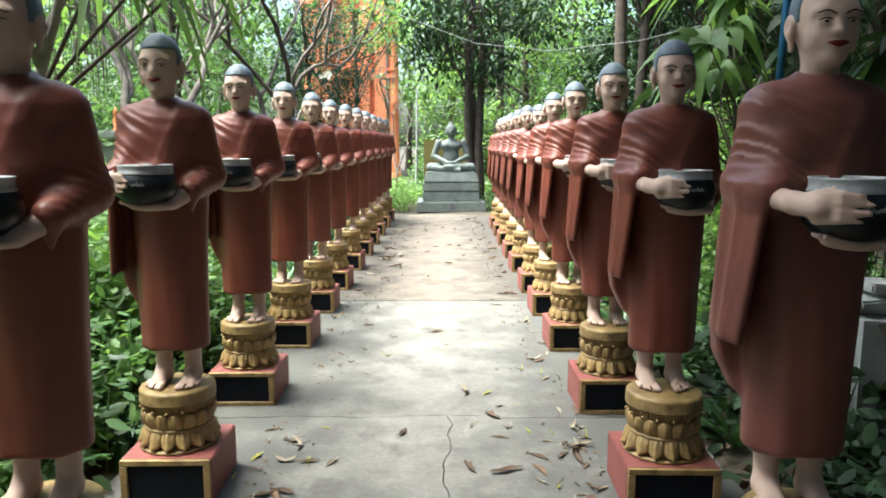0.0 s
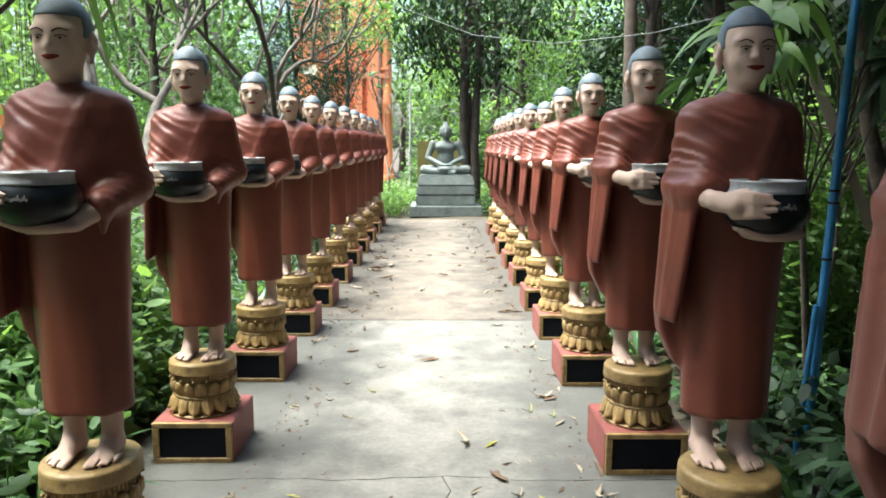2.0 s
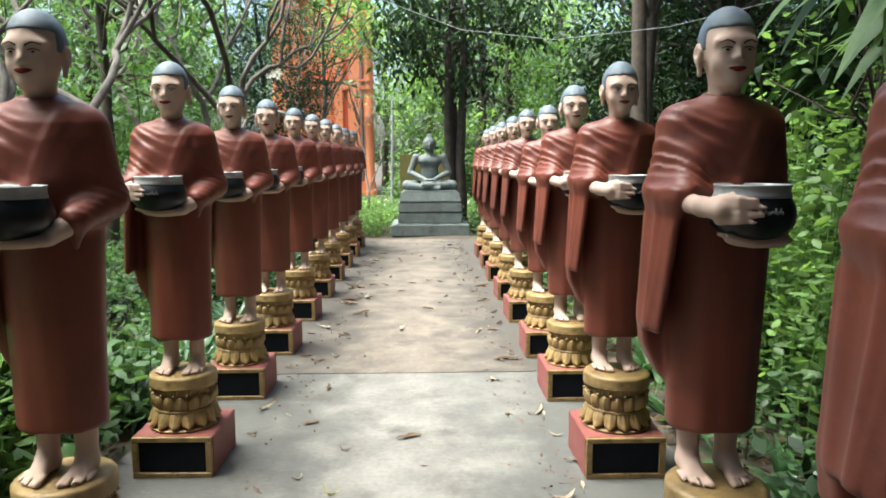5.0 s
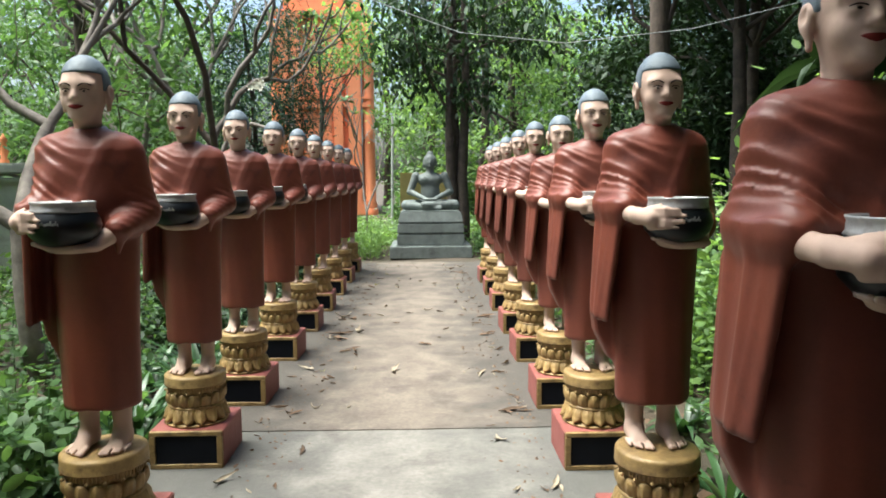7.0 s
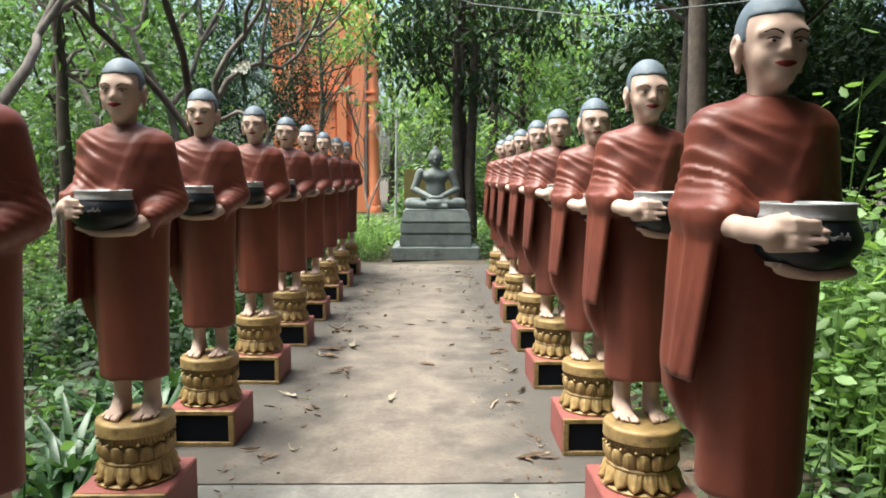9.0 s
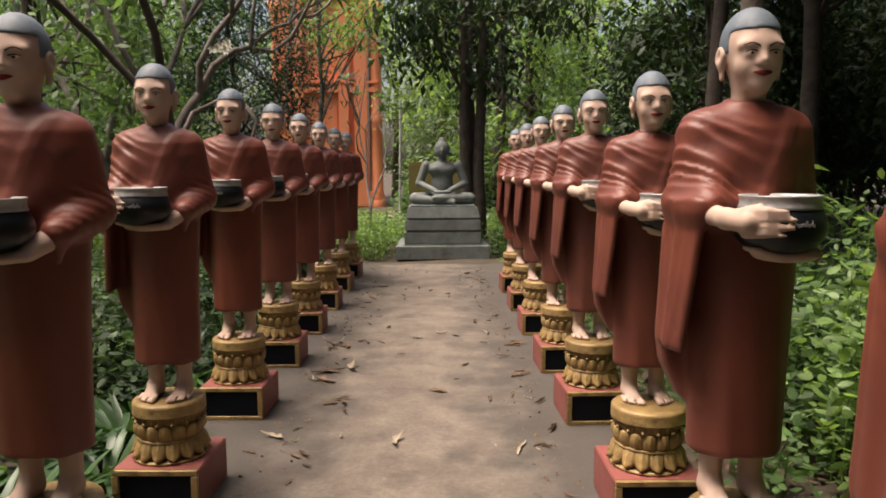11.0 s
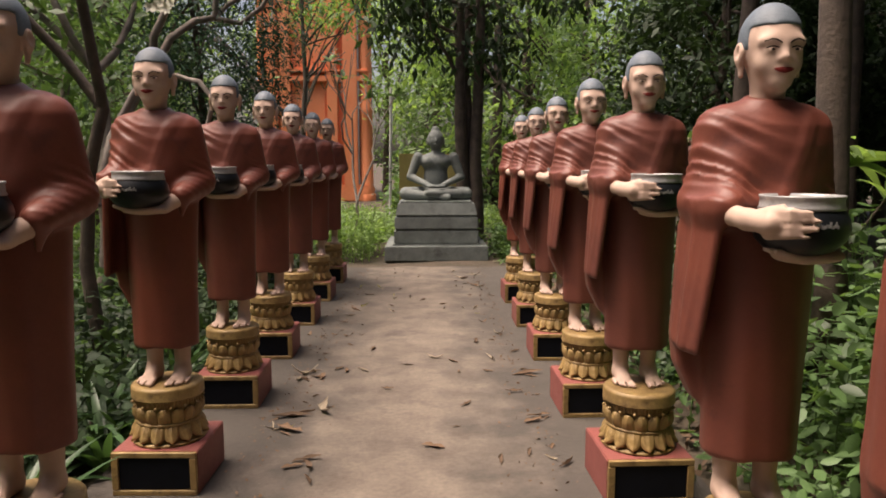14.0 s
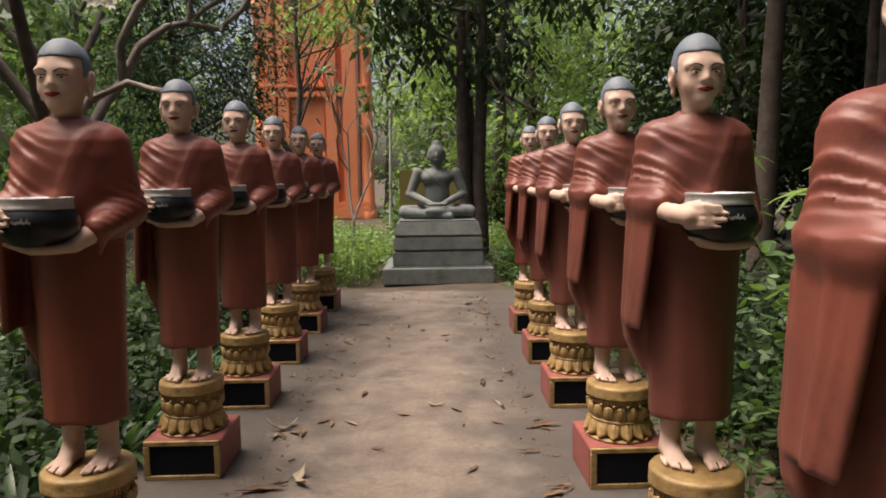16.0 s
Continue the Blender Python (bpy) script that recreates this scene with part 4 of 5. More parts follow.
# ring of dark trees, mostly unseen, added to close off low sky light
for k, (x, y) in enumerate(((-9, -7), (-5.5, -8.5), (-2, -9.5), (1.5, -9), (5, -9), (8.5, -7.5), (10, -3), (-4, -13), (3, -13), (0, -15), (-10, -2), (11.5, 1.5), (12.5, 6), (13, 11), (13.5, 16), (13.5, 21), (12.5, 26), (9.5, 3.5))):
    tree((x, y, 0), 8.0, 0.16, (0, 0, 4.4), (2.6, 2.6, 4.4), 110, 30, 0.44, 0.44, LEAF_DARK, 320 + k, label="tall dark tree added round the scene to block low sky light")

# crowns set above the view, added only to shade the statues and plants below
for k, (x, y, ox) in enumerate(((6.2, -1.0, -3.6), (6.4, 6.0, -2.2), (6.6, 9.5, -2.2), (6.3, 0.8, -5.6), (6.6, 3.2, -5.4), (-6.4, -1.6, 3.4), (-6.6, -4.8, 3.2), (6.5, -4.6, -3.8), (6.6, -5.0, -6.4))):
    tree((x, y, 0), 7.2, 0.19, (ox, 0, 7.6), (2.5, 2.3, 0.9), 110, 36, 0.30, 0.40, LEAF_DARK, 350 + k, label="tall spreading tree added as a light blocker, its crown above the view")
tree((-6.6, 2.6, 0), 7.2, 0.19, (5.2, 0, 7.6), (2.0, 1.9, 0.8), 80, 34, 0.30, 0.40, LEAF_DARK, 372, label="tall spreading tree added as a light blocker, its crown above the view")


# ---- trees with stout forking branches and leaf tufts at the tips ----
def blade(g, root, way, up, length, width, curl, mat=0, n=6, fold=0.25):
    """One long leaf: a folded, arching blade from root along way."""
    way, up = np.array(way, float), np.array(up, float)
    s = np.cross(way, up)
    s /= np.linalg.norm(s) + 1e-9
    lift = np.cross(s, way)
    rows = []
    for k in range(n):
        t = k / (n - 1)
        c = np.array(root) + way * length * t - np.array((0, 0, 1.0)) * curl * length * t * t
        w = width * 0.5 * math.sin(math.pi * min(0.985, 0.06 + 0.92 * t ** 0.8))
        rows += [c - s * w + lift * w * fold, c, c + s * w + lift * w * fold]
    f = [(k * 3 + i, k * 3 + i + 1, k * 3 + i + 4, k * 3 + i + 3) for k in range(n - 1) for i in (0, 1)]
    g.add(rows, np.array(f), mat)


def tuft(g, rng, at, way, count, length, width, curl=0.25, open_=0.9):
    way = np.array(way) / np.linalg.norm(way)
    for k in range(count):
        d = rng.normal(size=3)
        d -= way * (d @ way)
        d = d / np.linalg.norm(d) * open_ + way * rng.uniform(0.2, 0.9)
        d /= np.linalg.norm(d)
        blade(g, np.array(at) + way * rng.uniform(-0.05, 0.02), d, way + 0.01, length * rng.uniform(0.7, 1.15), width * rng.uniform(0.8, 1.15), curl * rng.uniform(0.5, 1.5))


def forking_tree(loc, seed, height, r0, levels=5, tufts=8, leaf=0.26, lean=(0, 0), spread=0.38, mat=None, label="", keep=1.0, bark=None):
    rng = np.random.default_rng(seed)
    ob = empty("frangipani_tree", loc)
    g, c = Mesh(), Mesh()

    def grow(p, d, length, r, level):
        d = d / np.linalg.norm(d)
        q = p + d * length
        bend = rng.normal(size=3) * 0.08 * length
        tube(g, [p - d * r * 0.4, p + d * length * 0.35 + bend, p + d * length * 0.72 + bend * 0.8, q], [r, r * 0.9, r * 0.82, r * 0.76], 8 if r > 0.02 else 6)
        if level == 0:
            if rng.random() < keep:
                tuft(c, rng, q, d + (0, 0, 0.15), tufts, leaf, leaf * 0.30)
            return
        for _ in range(3 if rng.random() < 0.3 else 2):
            e = d + rng.normal(size=3) * spread * (1, 1, 0.5)
            e[2] = max(e[2], 0.15) + 0.30
            grow(q, e, length * rng.uniform(0.66, 0.92), r * 0.70, level - 1)

    grow(np.array((0, 0, -0.06)), np.array((lean[0], lean[1], 1.0)), height * 0.34, r0, levels)
    put("trunk", g.data("branches", [bark or PALE_BARK]), ob)
    if c.n:
        tagged(put("foliage", c.data("tufts", [mat or LEAF]), ob), kind="stuff")
    return tagged(ob, label or "bare-branched frangipani tree with few leaf tufts", "tree", "frangipani trees beside the path")


grey_tree = forking_tree((-2.33, 10.9, 0), 401, 5.9, 0.056, 5, lean=(0.02, 0.05), spread=0.45, keep=0.8, bark=BARK)
forking_tree((-3.1, 8.7, 0), 402, 3.8, 0.10, 5, lean=(-0.10, 0.0), keep=0.75)
forking_tree((-3.4, 13.0, 0), 403, 4.2, 0.09, 5, lean=(0.12, 0.0), keep=0.8)
forking_tree((-3.8, 6.2, 0), 404, 4.0, 0.09, 5, lean=(0.1, 0.1), keep=0.8)
forking_tree((-2.0, 17.4, 0), 405, 4.6, 0.05, 4, lean=(0.05, 0.0), keep=0.55, leaf=0.3)
forking_tree((-1.5, 18.2, 0), 406, 2.9, 0.035, 4, lean=(0.35, 0.0), keep=0.3, leaf=0.28)
forking_tree((-4.9, 15.4, 0), 407, 5.0, 0.09, 5, lean=(0.0, 0.0), keep=0.8)

g = Mesh()
tube(g, [(-0.02, 0.05, 1.25), (0.0, 0.3, 1.75), (0.08, 0.6, 2.12), (0.32, 0.7, 2.26), (0.55, 0.7, 2.2), (0.66, 0.7, 2.06), (0.60, 0.7, 1.85), (0.46, 0.7, 1.72)], [0.035, 0.03, 0.028, 0.026, 0.024, 0.022, 0.018, 0.012], 8)
put("bent_branch", g.data("bent_branch", [PALE_BARK]), grey_tree)
g = Mesh()
fr = np.random.default_rng(8)
for _ in range(9):
    o = fr.normal(size=3) * 0.035
    for k in range(5):
        a = k * 1.2566 + fr.uniform(0, 1)
        blade(g, np.array((0.62, -0.25, 2.62)) + o, np.array((math.cos(a), -0.5, math.sin(a))) / 1.118, (0, -1, 0.2), 0.045, 0.026, 0.1, n=4)
tagged(put("flower_cluster", g.data("flowers", [PETAL_WHITE]), grey_tree, "cluster of white frangipani flowers"), kind="stuff")


def hanging_roots(loc, seed, width, count, low, high):
    rng = np.random.default_rng(seed)
    g = Mesh()
    for _ in range(count):
        x, y = rng.normal(size=2) * (width, width * 0.5)
        z1, z0 = high + rng.uniform(-0.2, 0.3), low + abs(rng.normal()) * 0.5
        mid = (z0 + z1) / 2
        w = rng.normal(size=2) * 0.04
        tube(g, [(x, y, z1), (x + w[0], y + w[1], mid), (x + w[0] * 1.5, y, z0)], [0.007, 0.006, 0.003], 4)
    ob = put("hanging_roots", g.data("hanging_roots", [BARK]))
    ob.matrix_world = pose(*loc)
    return tagged(ob, "curtain of thin dark aerial roots hanging from branches", "roots", kind="stuff")


hanging_roots((-4.6, 9.6, 0), 441, 0.45, 26, 2.0, 4.2)
hanging_roots((-3.6, 8.0, 0), 442, 0.25, 14, 2.2, 4.2)
hanging_roots((-5.4, 11.0, 0), 443, 0.5, 24, 2.0, 4.6)

# feathery tree with fine leaves beyond the left row
tree((-2.5, 14.4, 0), 4.4, 0.06, (0.1, 0, 3.05), (0.95, 0.9, 1.35), 170, 70, 0.10, 0.17, LEAF_FIR, 420, slim=0.22, droop=0.2, label="dark feathery fine-leaved tree")
tree((-7.4, 23.0, 0), 5.5, 0.12, (0.1, 0, 3.6), (2.2, 1.6, 2.2), 190, 60, 0.14, 0.30, LEAF, 421, slim=0.22, droop=0.2, label="green feathery fine-leaved tree")


tree((-2.6, 21.0, 0), 6.0, 0.08, (0.9, 0, 5.0), (1.3, 1.0, 0.8), 50, 30, 0.15, 0.26, LEAF_BRIGHT, 422, label="slender tree with a light green crown")


# ---- long-leaved shrubs close to the path ----
def long_leaf_shrub(loc, seed, tips, count, leaf, mat, label, curl=0.35, width=0.24, stem=0.02):
    rng = np.random.default_rng(seed)
    ob = empty("long_leaved_tree", loc)
    g, c = Mesh(), Mesh()
    mid = np.mean(np.array(tips, float), 0)
    trunk = [np.array((0, 0, -0.05)), mid * (0.25, 0.25, 0.35) + rng.normal(size=3) * 0.03, mid * (0.6, 0.6, 0.68)]
    tube(g, trunk, [stem * 2.2, stem * 1.9, stem * 1.5], 8)
    for tip in tips:
        q = np.array(tip, float)
        a = trunk[1] + (trunk[2] - trunk[1]) * rng.uniform(0.3, 1.0)
        knee = a * 0.5 + q * 0.5 + rng.normal(size=3) * 0.07 - (0, 0, 0.06)
        tube(g, [a, knee, q], [stem * 0.8, stem * 0.6, stem * 0.3], 6)
        tuft(c, rng, q, q - knee + (0, 0, 0.1), count, leaf, leaf * width, curl)
    put("stem", g.data("stems", [BARK]), ob)
    tagged(put("foliage", c.data("long_leaves", [mat]), ob), kind="stuff")
    return tagged(ob, label, "tree")


rng0 = np.random.default_rng(5)
tips = [(rng0.uniform(-0.55, 0.9), rng0.uniform(-0.7, 0.8), rng0.uniform(1.95, 3.2)) for _ in range(34)]
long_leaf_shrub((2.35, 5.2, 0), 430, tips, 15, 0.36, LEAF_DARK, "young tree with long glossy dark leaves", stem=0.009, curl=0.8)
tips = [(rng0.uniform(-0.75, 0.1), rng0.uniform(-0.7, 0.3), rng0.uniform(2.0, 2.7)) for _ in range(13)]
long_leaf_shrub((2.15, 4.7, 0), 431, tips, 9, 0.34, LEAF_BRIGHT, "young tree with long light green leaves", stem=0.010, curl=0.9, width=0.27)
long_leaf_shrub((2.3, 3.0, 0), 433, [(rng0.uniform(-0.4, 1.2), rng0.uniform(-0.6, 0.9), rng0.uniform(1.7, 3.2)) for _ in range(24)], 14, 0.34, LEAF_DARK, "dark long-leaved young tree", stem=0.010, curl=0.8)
long_leaf_shrub((-2.7, 3.5, 0), 432, [(1.50, -0.42, 2.33), (1.68, -0.40, 2.31), (1.34, -0.5, 2.36), (1.15, -0.3, 2.75), (0.6, -0.2, 2.9), (0.2, 0.3, 3.1), (-0.5, 0.1, 3.0)], 9, 0.30, LEAF_BRIGHT, "tree with long drooping yellow-green leaves", curl=1.3, width=0.20)
long_leaf_shrub((2.75, 10.6, 0), 434, [(0.1, 0, 1.7), (-0.15, -0.1, 1.6), (0.25, 0.1, 1.55), (-0.3, 0.15, 1.45), (0.3, -0.3, 1.35)], 8, 0.42, LEAF_BRIGHT, "broad-leaved plant with light green fronds", curl=0.5)
long_leaf_shrub((2.2, 11.9, 0), 435, [(0.1, 0, 1.75), (-0.2, -0.1, 1.5), (0.25, 0.1, 1.3), (0.3, -0.3, 1.0)], 8, 0.40, LEAF, "broad-leaved plant with long green fronds", curl=0.5)


# ---- strap-leaved plants at the path's edge ----
def strap_plant_at(loc, seed, count=26, length=0.62):
    rng = np.random.default_rng(seed)
    g = Mesh()
    for _ in range(count):
        a = rng.uniform(0, 2 * math.pi)
        d = np.array((math.cos(a), math.sin(a), rng.uniform(0.7, 2.0)))
        blade(g, (0.03 * math.cos(a), 0.03 * math.sin(a), -0.02), d / np.linalg.norm(d), (0, 0, 1), length * rng.uniform(0.6, 1.15), 0.046, rng.uniform(0.25, 0.7), n=7)
    ob = put("strap_leaf_plant", g.data("strap_leaves", [LEAF_STRAP]))
    ob.matrix_world = pose(*loc, 0, 0, rng.uniform(0, 360))
    return tagged(ob, "clump of arching strap-shaped green leaves beside path", "plant", "strap-leaved plants")


for k, (x, y) in enumerate(((-1.75, 2.62), (-1.85, 3.0), (-1.72, 3.75), (-1.9, 4.1), (-1.8, 5.0), (-1.75, 6.35), (-1.85, 7.4), (-1.72, 7.62), (-2.0, 8.2), (-1.75, 8.6), (-1.85, 9.0), (-1.72, 9.75),
                            (-1.95, 10.0), (-1.8, 10.9), (-1.9, 11.4), (-1.75, 12.2), (-1.8, 13.3), (1.62, 3.72), (1.7, 5.0), (1.58, 6.15), (1.75, 7.2), (1.75, 10.8))):
    strap_plant_at((x, y, -0.03), 500 + k, 22 + (k * 7) % 12, 0.50 + 0.05 * (k % 5))
for k, (x, y) in enumerate(((-1.66, 6.95), (-1.74, 7.25), (-1.64, 8.05), (-1.72, 8.45), (-1.66, 9.35), (-1.85, 9.6), (-1.74, 10.5), (-1.78, 11.8))):
    strap_plant_at((x, y, -0.03), 540 + k, 34, 0.74)

undergrowth(2.0, 3.5, 5.3, 8.2, 15000, 2.9, 0.085, LEAF_BRIGHT, 205, "tall bright green shrubs beside the path")
undergrowth(1.9, 3.8, 8.0, 10.5, 9000, 2.0, 0.10, LEAF, 213, "tall green shrubs beside the path")
undergrowth(1.75, 3.6, 9.8, 16, 9000, 1.1, 0.10, LEAF_DARK, 206, "green shrubs behind the statues")
undergrowth(-2.7, -1.78, 4.2, 5.5, 2300, 1.75, 0.14, LEAF_BRIGHT, 217, "tall bright green shrub beside the path")
undergrowth(1.55, 3.4, 2.2, 5.2, 3600, 0.55, 0.13, LEAF_DARK, 218, "low dark leafy plants over leaf litter")
undergrowth(-2.3, -0.85, 17.0, 18.4, 5200, 0.85, 0.06, LEAF_BRIGHT, 207, "low yellow-green hedge beside the stone base")
undergrowth(1.2, 2.6, 16.8, 18.6, 4200, 0.75, 0.09, LEAF, 208, "low plants beside the stone base")
undergrowth(-1.1, 5.0, 25.5, 31.0, 6500, 2.6, 0.22, LEAF, 210, "bushes in front of the far wood")
undergrowth(-6.5, -3.0, 0.0, 8.0, 11000, 1.35, 0.12, LEAF_BRIGHT, 209, "tall light green plants")


# ---- orange gate tower beyond the trees ----
def gate_tower(loc):
    ob = empty("gate_tower", loc)
    put("wall", box_data("tower_wall", (3.3, 3.0, 9.4), ORANGE, 0.02, (-2.2, 1.6, 4.7)), ob)
    for k, (x, w, y) in enumerate(((-0.85, 0.55, -0.05), (-1.55, 0.42, -0.02), (-3.35, 0.42, -0.02), (-3.85, 0.45, -0.05))):
        put("pilaster", box_data("tower_pilaster", (w, 0.36, 8.6), ORANGE, 0.03, (x, y, 4.3)), ob)
    for x in (-0.28, -4.2):
        put("column", lathe_data("tower_column", [(0.36, 0), (0.36, 0.25), (0.30, 0.32), (0.33, 0.45), (0.27, 0.6), (0.25, 3.4), (0.28, 3.5), (0.25, 3.6), (0.24, 7.6), (0.33, 7.8), (0.36, 8.2), (0, 8.21)], ORANGE, 28), ob, m=pose(x, 0.1, 0))
    for z, h, d in ((0.0, 0.45, 0.30), (0.45, 0.20, 0.20), (4.6, 0.22, 0.18), (4.95, 0.12, 0.24), (8.4, 0.3, 0.3)):
        put("moulding", box_data("tower_moulding", (4.2, 0.5, h), ORANGE, 0.03, (-2.25, 0.1 - d * 0.3, z + h / 2)), ob)
    put("niche", box_data("tower_niche", (1.3, 0.2, 3.4), ORANGE, 0.05, (-2.45, 0.08, 2.5)), ob)
    put("stripe", box_data("tower_stripe", (0.07, 0.12, 8.2), CEMENT, 0.005, (-0.56, -0.12, 4.2)), ob, "white-painted vertical stripe")
    return tagged(ob, "tall orange-painted gate tower with pilasters and mouldings", "building")


gate_tower((-2.05, 34.0, 0.0))
wall_far = put("garden_wall", box_data("garden_wall", (1.7, 0.22, 1.75), YELLOW, 0.02, (0.25, 22.6, 0.86)))
tagged(wall_far, "low yellow-painted garden wall behind the plants", "wall")


# ---- terrace with coping and orange posts, far to the left ----
terrace = empty("terrace", (-10.2, 12.6, 0), 14)
put("wall", box_data("terrace_wall", (9.0, 0.35, 1.70), CEMENT, 0.02, (0, 0, 0.83)), terrace)
put("coping", box_data("terrace_coping", (9.2, 0.6, 0.16), CEMENT, 0.03, (0, 0, 1.77)), terrace)
put("coping", box_data("terrace_coping_low", (9.1, 0.48, 0.10), CEMENT, 0.03, (0, 0, 1.60)), terrace)
post = lathe_data("terrace_post", [(0.13, 0), (0.13, 0.08), (0.08, 0.14), (0.12, 0.35), (0.07, 0.6), (0.11, 0.68), (0.05, 0.8), (0, 0.9)], ORANGE, 16)
for k in range(19):
    put("post", post, terrace, m=pose(-4.2 + 0.465 * k, 0, 1.849) @ Matrix.Scale(0.5, 4))
tagged(terrace, "grey cement terrace wall with coping and orange posts", "wall")


# ---- things by the start of the path ----
def straight_post(name, a, b, r, mat, label, sleeve=None):
    ob = empty(name, (a[0], a[1], 0))
    g = Mesh()
    o = np.array((a[0], a[1], 0))
    tube(g, [np.array(a) - o, (np.array(a) + b) / 2 - o, np.array(b) - o], [r, r, r], 14)
    put("pole", g.data("pole", [mat]), ob)
    if sleeve:
        h = Mesh()
        d = (np.array(b) - a) / np.linalg.norm(np.array(b) - np.array(a))
        foot = np.array(a) - o + (-r * 3.0, -r, 0)
        tube(h, [foot, foot + d * sleeve + (r * 1.2, 0, 0)], [r * 0.7, r * 0.7], 12)
        put("brace", h.data("brace", [mat]), ob)
    for z in (1.02, 1.30, 1.36):
        t = z / b[2]
        tie = lathe_data("tie", [(r * 1.02, -0.006), (r * 1.14, -0.004), (r * 1.14, 0.004), (r * 1.02, 0.006)], INK, 14)
        put("tie", tie, ob, m=pose(*((np.array(b) - np.array(a)) * t), 0, 0, 0))
    return tagged(ob, label, "post")


straight_post("blue_post", (1.92, 4.30, -0.05), (2.06, 4.35, 3.6), 0.022, BLUE, "blue-painted metal pole tied with dark cord", sleeve=0.85)
g = Mesh()
tube(g, [(0, 0, -0.1), (0.03, 0.0, 0.7), (-0.05, 0.02, 1.25)], [0.085, 0.075, 0.07], 10)
tube(g, [(-0.05, 0.02, 1.2), (-0.22, 0.0, 1.7), (-0.30, 0.05, 2.3), (-0.5, 0.1, 3.2)], [0.055, 0.045, 0.04, 0.03], 9)
tube(g, [(-0.05, 0.02, 1.2), (0.18, 0.0, 1.75), (0.22, 0.03, 2.4), (0.45, 0.1, 3.6)], [0.062, 0.055, 0.05, 0.035], 9)
tube(g, [(-0.04, 0.03, 1.05), (0.08, 0.4, 1.40), (0.57, 0.6, 2.2), (1.3, 0.7, 3.3)], [0.055, 0.05, 0.045, 0.03], 9)
fork = put("forked_trunk", g.data("forked_trunk", [BARK]))
fork.matrix_world = pose(2.72, 4.95, 0)
tagged(fork, "pale forked tree trunk behind the blue pole", "tree trunk")

block = empty("cement_block", (2.60, 3.80, -0.03), -8)
bm = bmesh.new()
for cx, cz, sx, sz in ((-0.33, 0.36, 0.10, 0.72), (0.08, 0.54, 0.72, 0.36), (0.08, 0.11, 0.72, 0.22), (0.16, 0.29, 0.56, 0.14)):
    for q in bmesh.ops.create_cube(bm, size=1.0)["verts"]:
        q.co = Vector((q.co.x * sx + cx, q.co.y * 0.5, q.co.z * sz + cz))
put("body", bm_data("block_body", bm, [CEMENT]), block)
# black panel set into the hole; the shade inside is put into its colour
put("hole_back", box_data("hole_back", (0.2, 0.02, 0.16), INK, 0.0, (-0.2, -0.05, 0.29)), block)
tagged(block, "pale grey cement block with a square hole", "block")
for k, (m, size) in enumerate(((pose(2.58, 3.74, 0.72, 2, 3, -12), (0.86, 0.22, 0.05)), (pose(2.54, 3.80, 0.775, 1, -2, 6), (0.74, 0.26, 0.05)), (pose(2.60, 3.78, 0.83, 0, 2, -3), (0.66, 0.24, 0.055)))):
    ob = put("stone_slab", box_data("stone_slab", size, CEMENT, 0.012))
    ob.matrix_world = m
    tagged(ob, "rough pale slab stacked on the cement block", "slab", "stacked slabs")
for k, (a, b) in enumerate((((2.22, 3.48, 0.70), (2.72, 3.42, -0.02)), ((2.28, 5.25, 2.10), (3.29, 5.30, -0.03)), ((1.95, 3.5, 0.02), (2.85, 3.0, 0.03)))):
    g = Mesh()
    tube(g, [a, (np.array(a) + b) / 2, b], [0.045, 0.045, 0.045], 4)
    ob = put("wooden_plank", g.data("plank", [WOOD], False))
    tagged(ob, "weathered pale wooden plank leaning or lying loose", "plank", "loose planks")

# cable sagging across the path
g = Mesh()
tube(g, [(-6.0, 9.6, 5.6), (-3.2, 9.2, 4.35), (-1.4, 9.05, 3.5), (-0.45, 9.0, 3.13), (0.4, 9.0, 2.82), (1.3, 9.0, 2.73), (2.4, 9.0, 2.85), (4.2, 9.2, 3.3), (7.5, 9.4, 4.4)], [0.0042] * 9, 5)
tagged(put("overhead_cable", g.data("cable", [WIRE])), "thin grey cable sagging across the path between trees", "cable")
straight_post("thin_pole", (-0.9, 24.0, -0.05), (-0.85, 24.0, 3.4), 0.035, CEMENT, "thin pale pole among the far bushes")


# ---- fallen leaves ----
def dry_leaf_data(name, seed, length, width, mat):
    rng = random.Random(seed)
    g = Mesh()
    nu, nv, v = 5, 7, []
    curl, twist = rng.uniform(1.5, 3.0), rng.uniform(-1.3, 1.3)
    for j in range(nv):
        t = j / (nv - 1)
        w = width * 0.5 * math.sin(math.pi * (0.04 + 0.93 * t)) ** 0.8
        wl, wr, dip = rng.uniform(0.45, 1.15), rng.uniform(0.45, 1.15), rng.uniform(-0.006, 0.010)
        for i in range(nu):
            s = 2 * i / (nu - 1) - 1
            w_s = w * (wl if s < 0 else wr)
            v.append((length * (t - 0.5) + rng.uniform(-0.004, 0.004), s * w_s * math.cos(curl * abs(s) * 0.5) + twist * 0.9 * length * (t - 0.5) ** 2,
                      0.006 + w_s * 0.55 * abs(s) * curl * 0.5 + 0.45 * length * (t - 0.5) ** 2 * abs(twist) * 2 + dip * (1 - abs(s)) * 0.4))
    f = [(j * nu + i, j * nu + i + 1, (j + 1) * nu + i + 1, (j + 1) * nu + i) for j in range(nv - 1) for i in range(nu - 1)]
    g.add(v, np.array(f))
    return g.data(name, [mat])


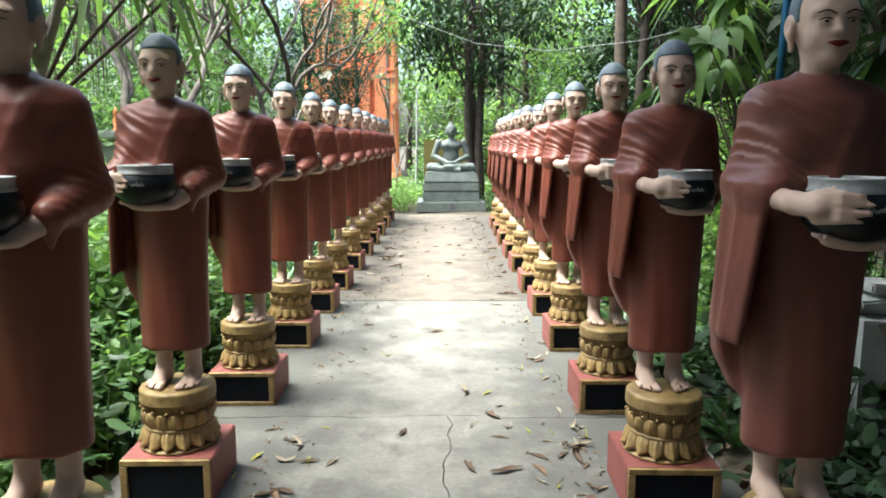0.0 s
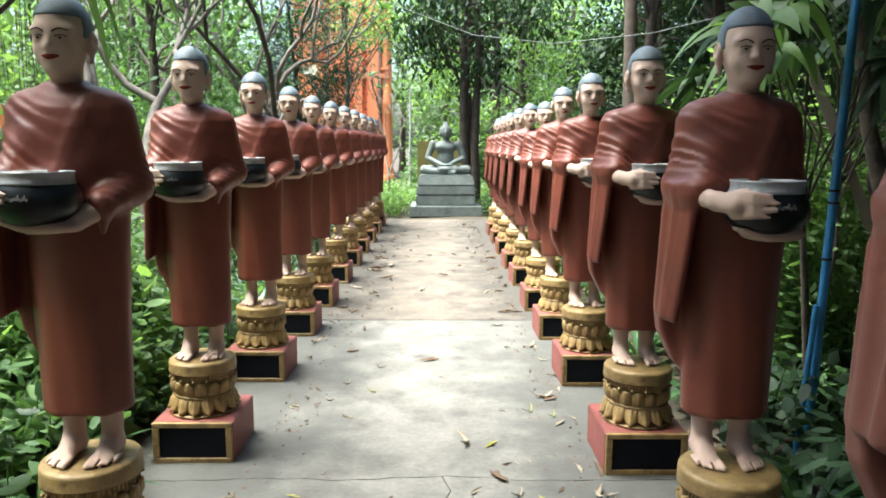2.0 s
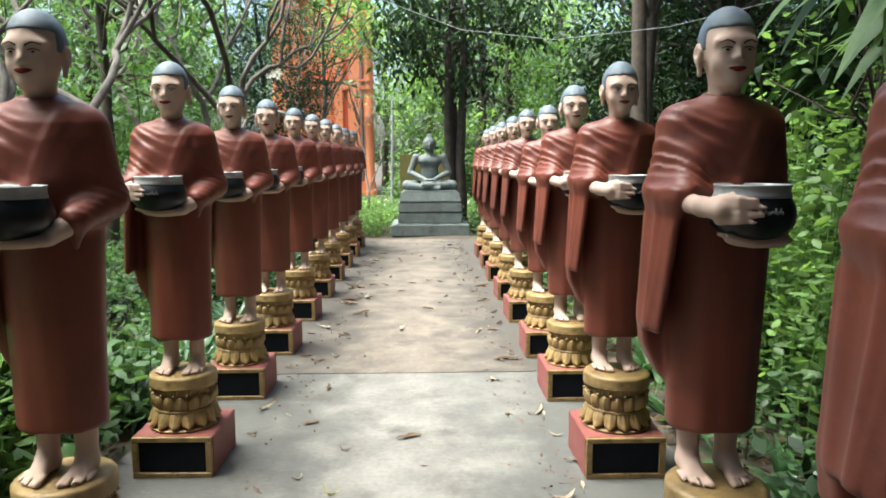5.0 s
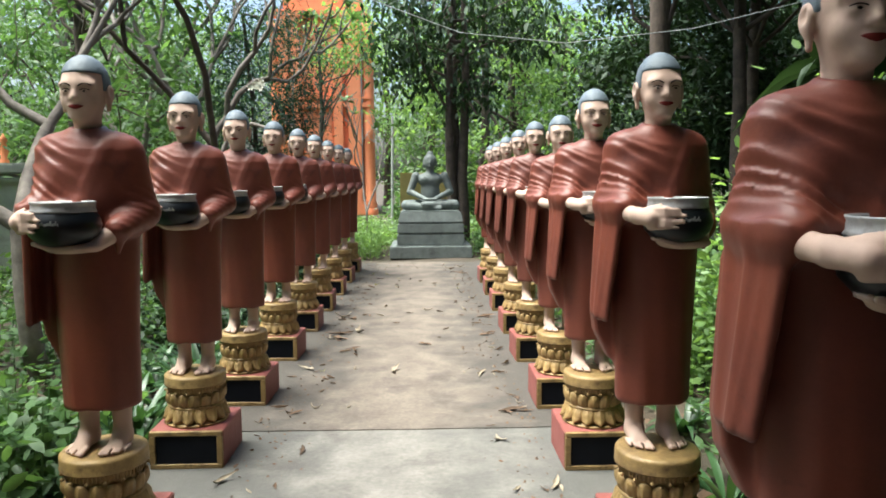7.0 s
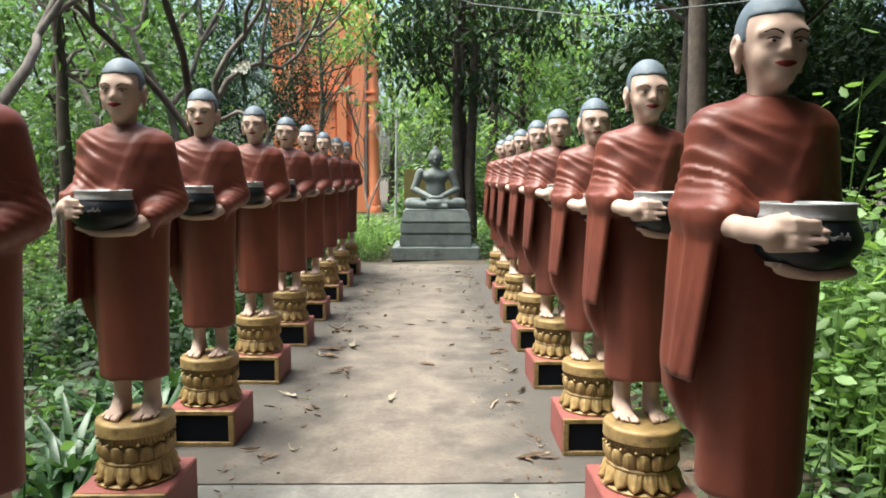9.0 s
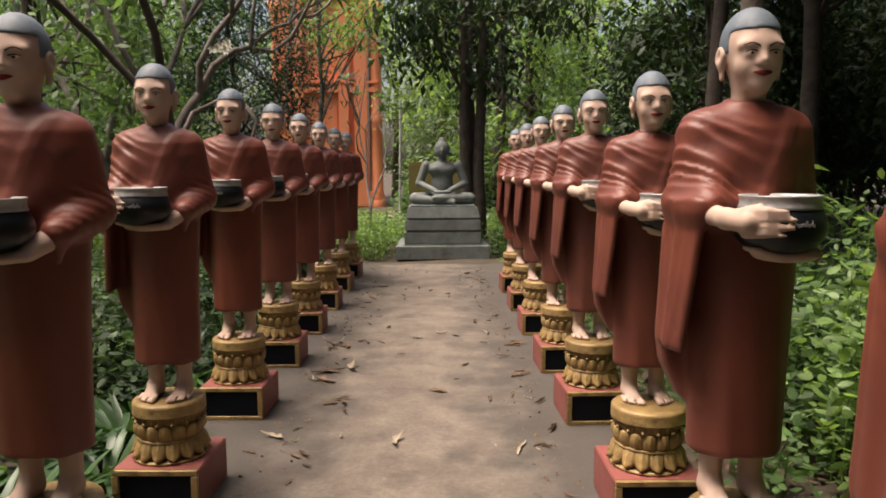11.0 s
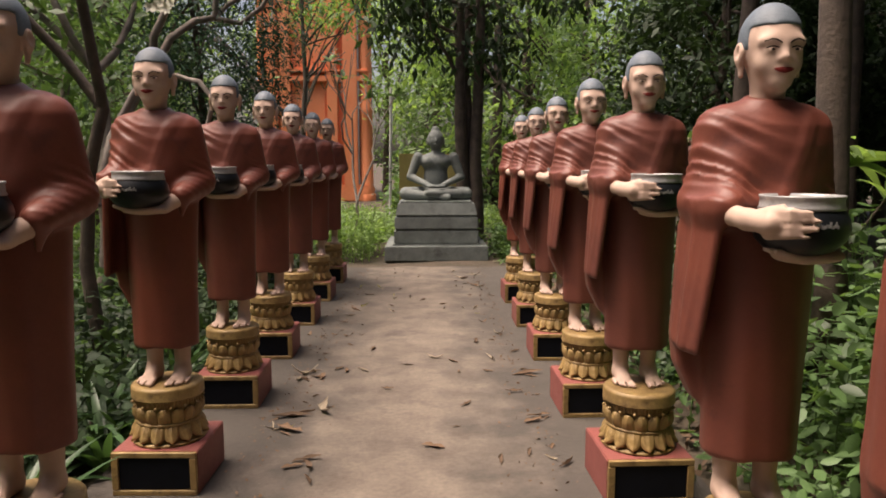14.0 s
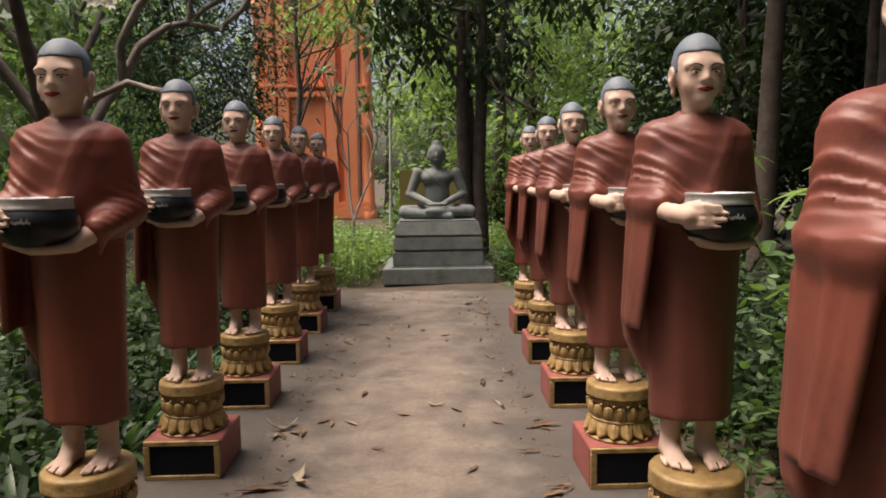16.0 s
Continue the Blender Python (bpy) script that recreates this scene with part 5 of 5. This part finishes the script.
leaf_shapes = [dry_leaf_data("dry_leaf", 600 + k, L, W, LEAF_DRY) for k, (L, W) in enumerate(((0.13, 0.055), (0.15, 0.06), (0.11, 0.05), (0.19, 0.06), (0.08, 0.04), (0.14, 0.08)))]
pale_shapes = [dry_leaf_data("pale_leaf", 620 + k, 0.11 + 0.02 * k, 0.045 + 0.008 * k, LEAF_PALE) for k in range(4)]
yellow_shapes = [dry_leaf_data("yellow_leaf", 640 + k, 0.10 + 0.02 * k, 0.035, LEAF_YELLOW) for k in range(2)]
lr = random.Random(77)
spots = []
for _ in range(130):     # scattered, thicker towards both edges
    y = lr.uniform(1.6, 15.8)
    side = lr.choice((-1, 1, 1))
    x = (0.85 - abs(lr.gauss(0, 0.35))) * side if lr.random() < 0.8 else lr.uniform(-0.8, 0.8)
    spots.append((x, y))
for _ in range(46):
    spots.append((lr.gauss(0.66, 0.20), lr.gauss(3.5, 0.6)))
for _ in range(22):
    spots.append((lr.gauss(-0.85, 0.15), lr.gauss(2.8, 0.5)))
for _ in range(16):
    spots.append((lr.gauss(-0.72, 0.12), lr.uniform(7.5, 12.5)))
for cy in (3.75, 5.0, 6.25, 7.4, 8.5, 9.8, 10.9, 12.1):     # small heaps in the gaps between the plinths
    for _ in range(5):
        spots.append((lr.gauss(-0.88, 0.10), cy + lr.gauss(0, 0.16)))
    for _ in range(4):
        spots.append((lr.gauss(0.72, 0.08), cy - 0.1 + lr.gauss(0, 0.18)))
for x, y in spots:
    if not -1.02 < x < 0.82 or y < 1.0:
        continue
    ob = put("dry_leaf", lr.choice(leaf_shapes if lr.random() < (0.45 if y < 7 else 0.75) else pale_shapes if lr.random() < 0.85 else yellow_shapes))
    ob.matrix_world = pose(x, y, 0.0, lr.uniform(-6, 6), lr.uniform(-6, 6), lr.uniform(0, 360))
    k = lr.uniform(0.42, 1.0) if lr.random() < 0.85 else lr.uniform(1.0, 1.4)
    ob.scale = (k, k, k)
    tagged(ob, "curled pale tan dry leaf fallen on the concrete path" if "pale" in ob.data.name else "yellow-green fresh leaf fallen on the concrete path" if "yellow" in ob.data.name else "curled brown dry leaf fallen on the concrete path", "leaf", "fallen leaves on the path")
lg = np.random.default_rng(91)
g = Mesh()
n = 9000
px, py = np.where(lg.random(n) < 0.6, lg.uniform(1.42, 4.5, n), lg.uniform(-4.0, -1.65, n)), lg.uniform(0.5, 19, n)
leaves(g, np.stack([px, py, np.full(n, 0.005)], 1), 0.09, lg, 0.45, 0.0, aim=lg.normal(size=(n, 3)) * (1.5, 1.5, 0.1))
tagged(new("leaf_litter", g.data("leaf_litter", [LEAF_DRY])), "brown leaf litter covering the soil", "leaves", kind="stuff")
# crumbled leaf bits and dirt along both rows of plinths and at the path's end
g = Mesh()
n = 1500
row = lg.random(n)
cx = np.where(row < 0.5, -0.98 + np.abs(lg.normal(size=n)) * 0.16, 0.80 - np.abs(lg.normal(size=n)) * 0.14)
cy = lg.uniform(1.5, 15.9, n)
end = row > 0.9
cx[end], cy[end] = lg.uniform(-1.0, 0.9, end.sum()), 15.6 + lg.normal(size=end.sum()) * 0.35
keep = cy < 16.2
leaves(g, np.stack([cx, cy, np.full(n, 0.006)], 1)[keep], 0.026, lg, 0.6, 0.0, aim=(lg.normal(size=(n, 3)) * (1.5, 1.5, 0.12))[keep])
tagged(new("leaf_crumbs", g.data("leaf_crumbs", [LEAF_DRY])), "crumbled brown leaf bits on the concrete path", "leaves", kind="stuff")
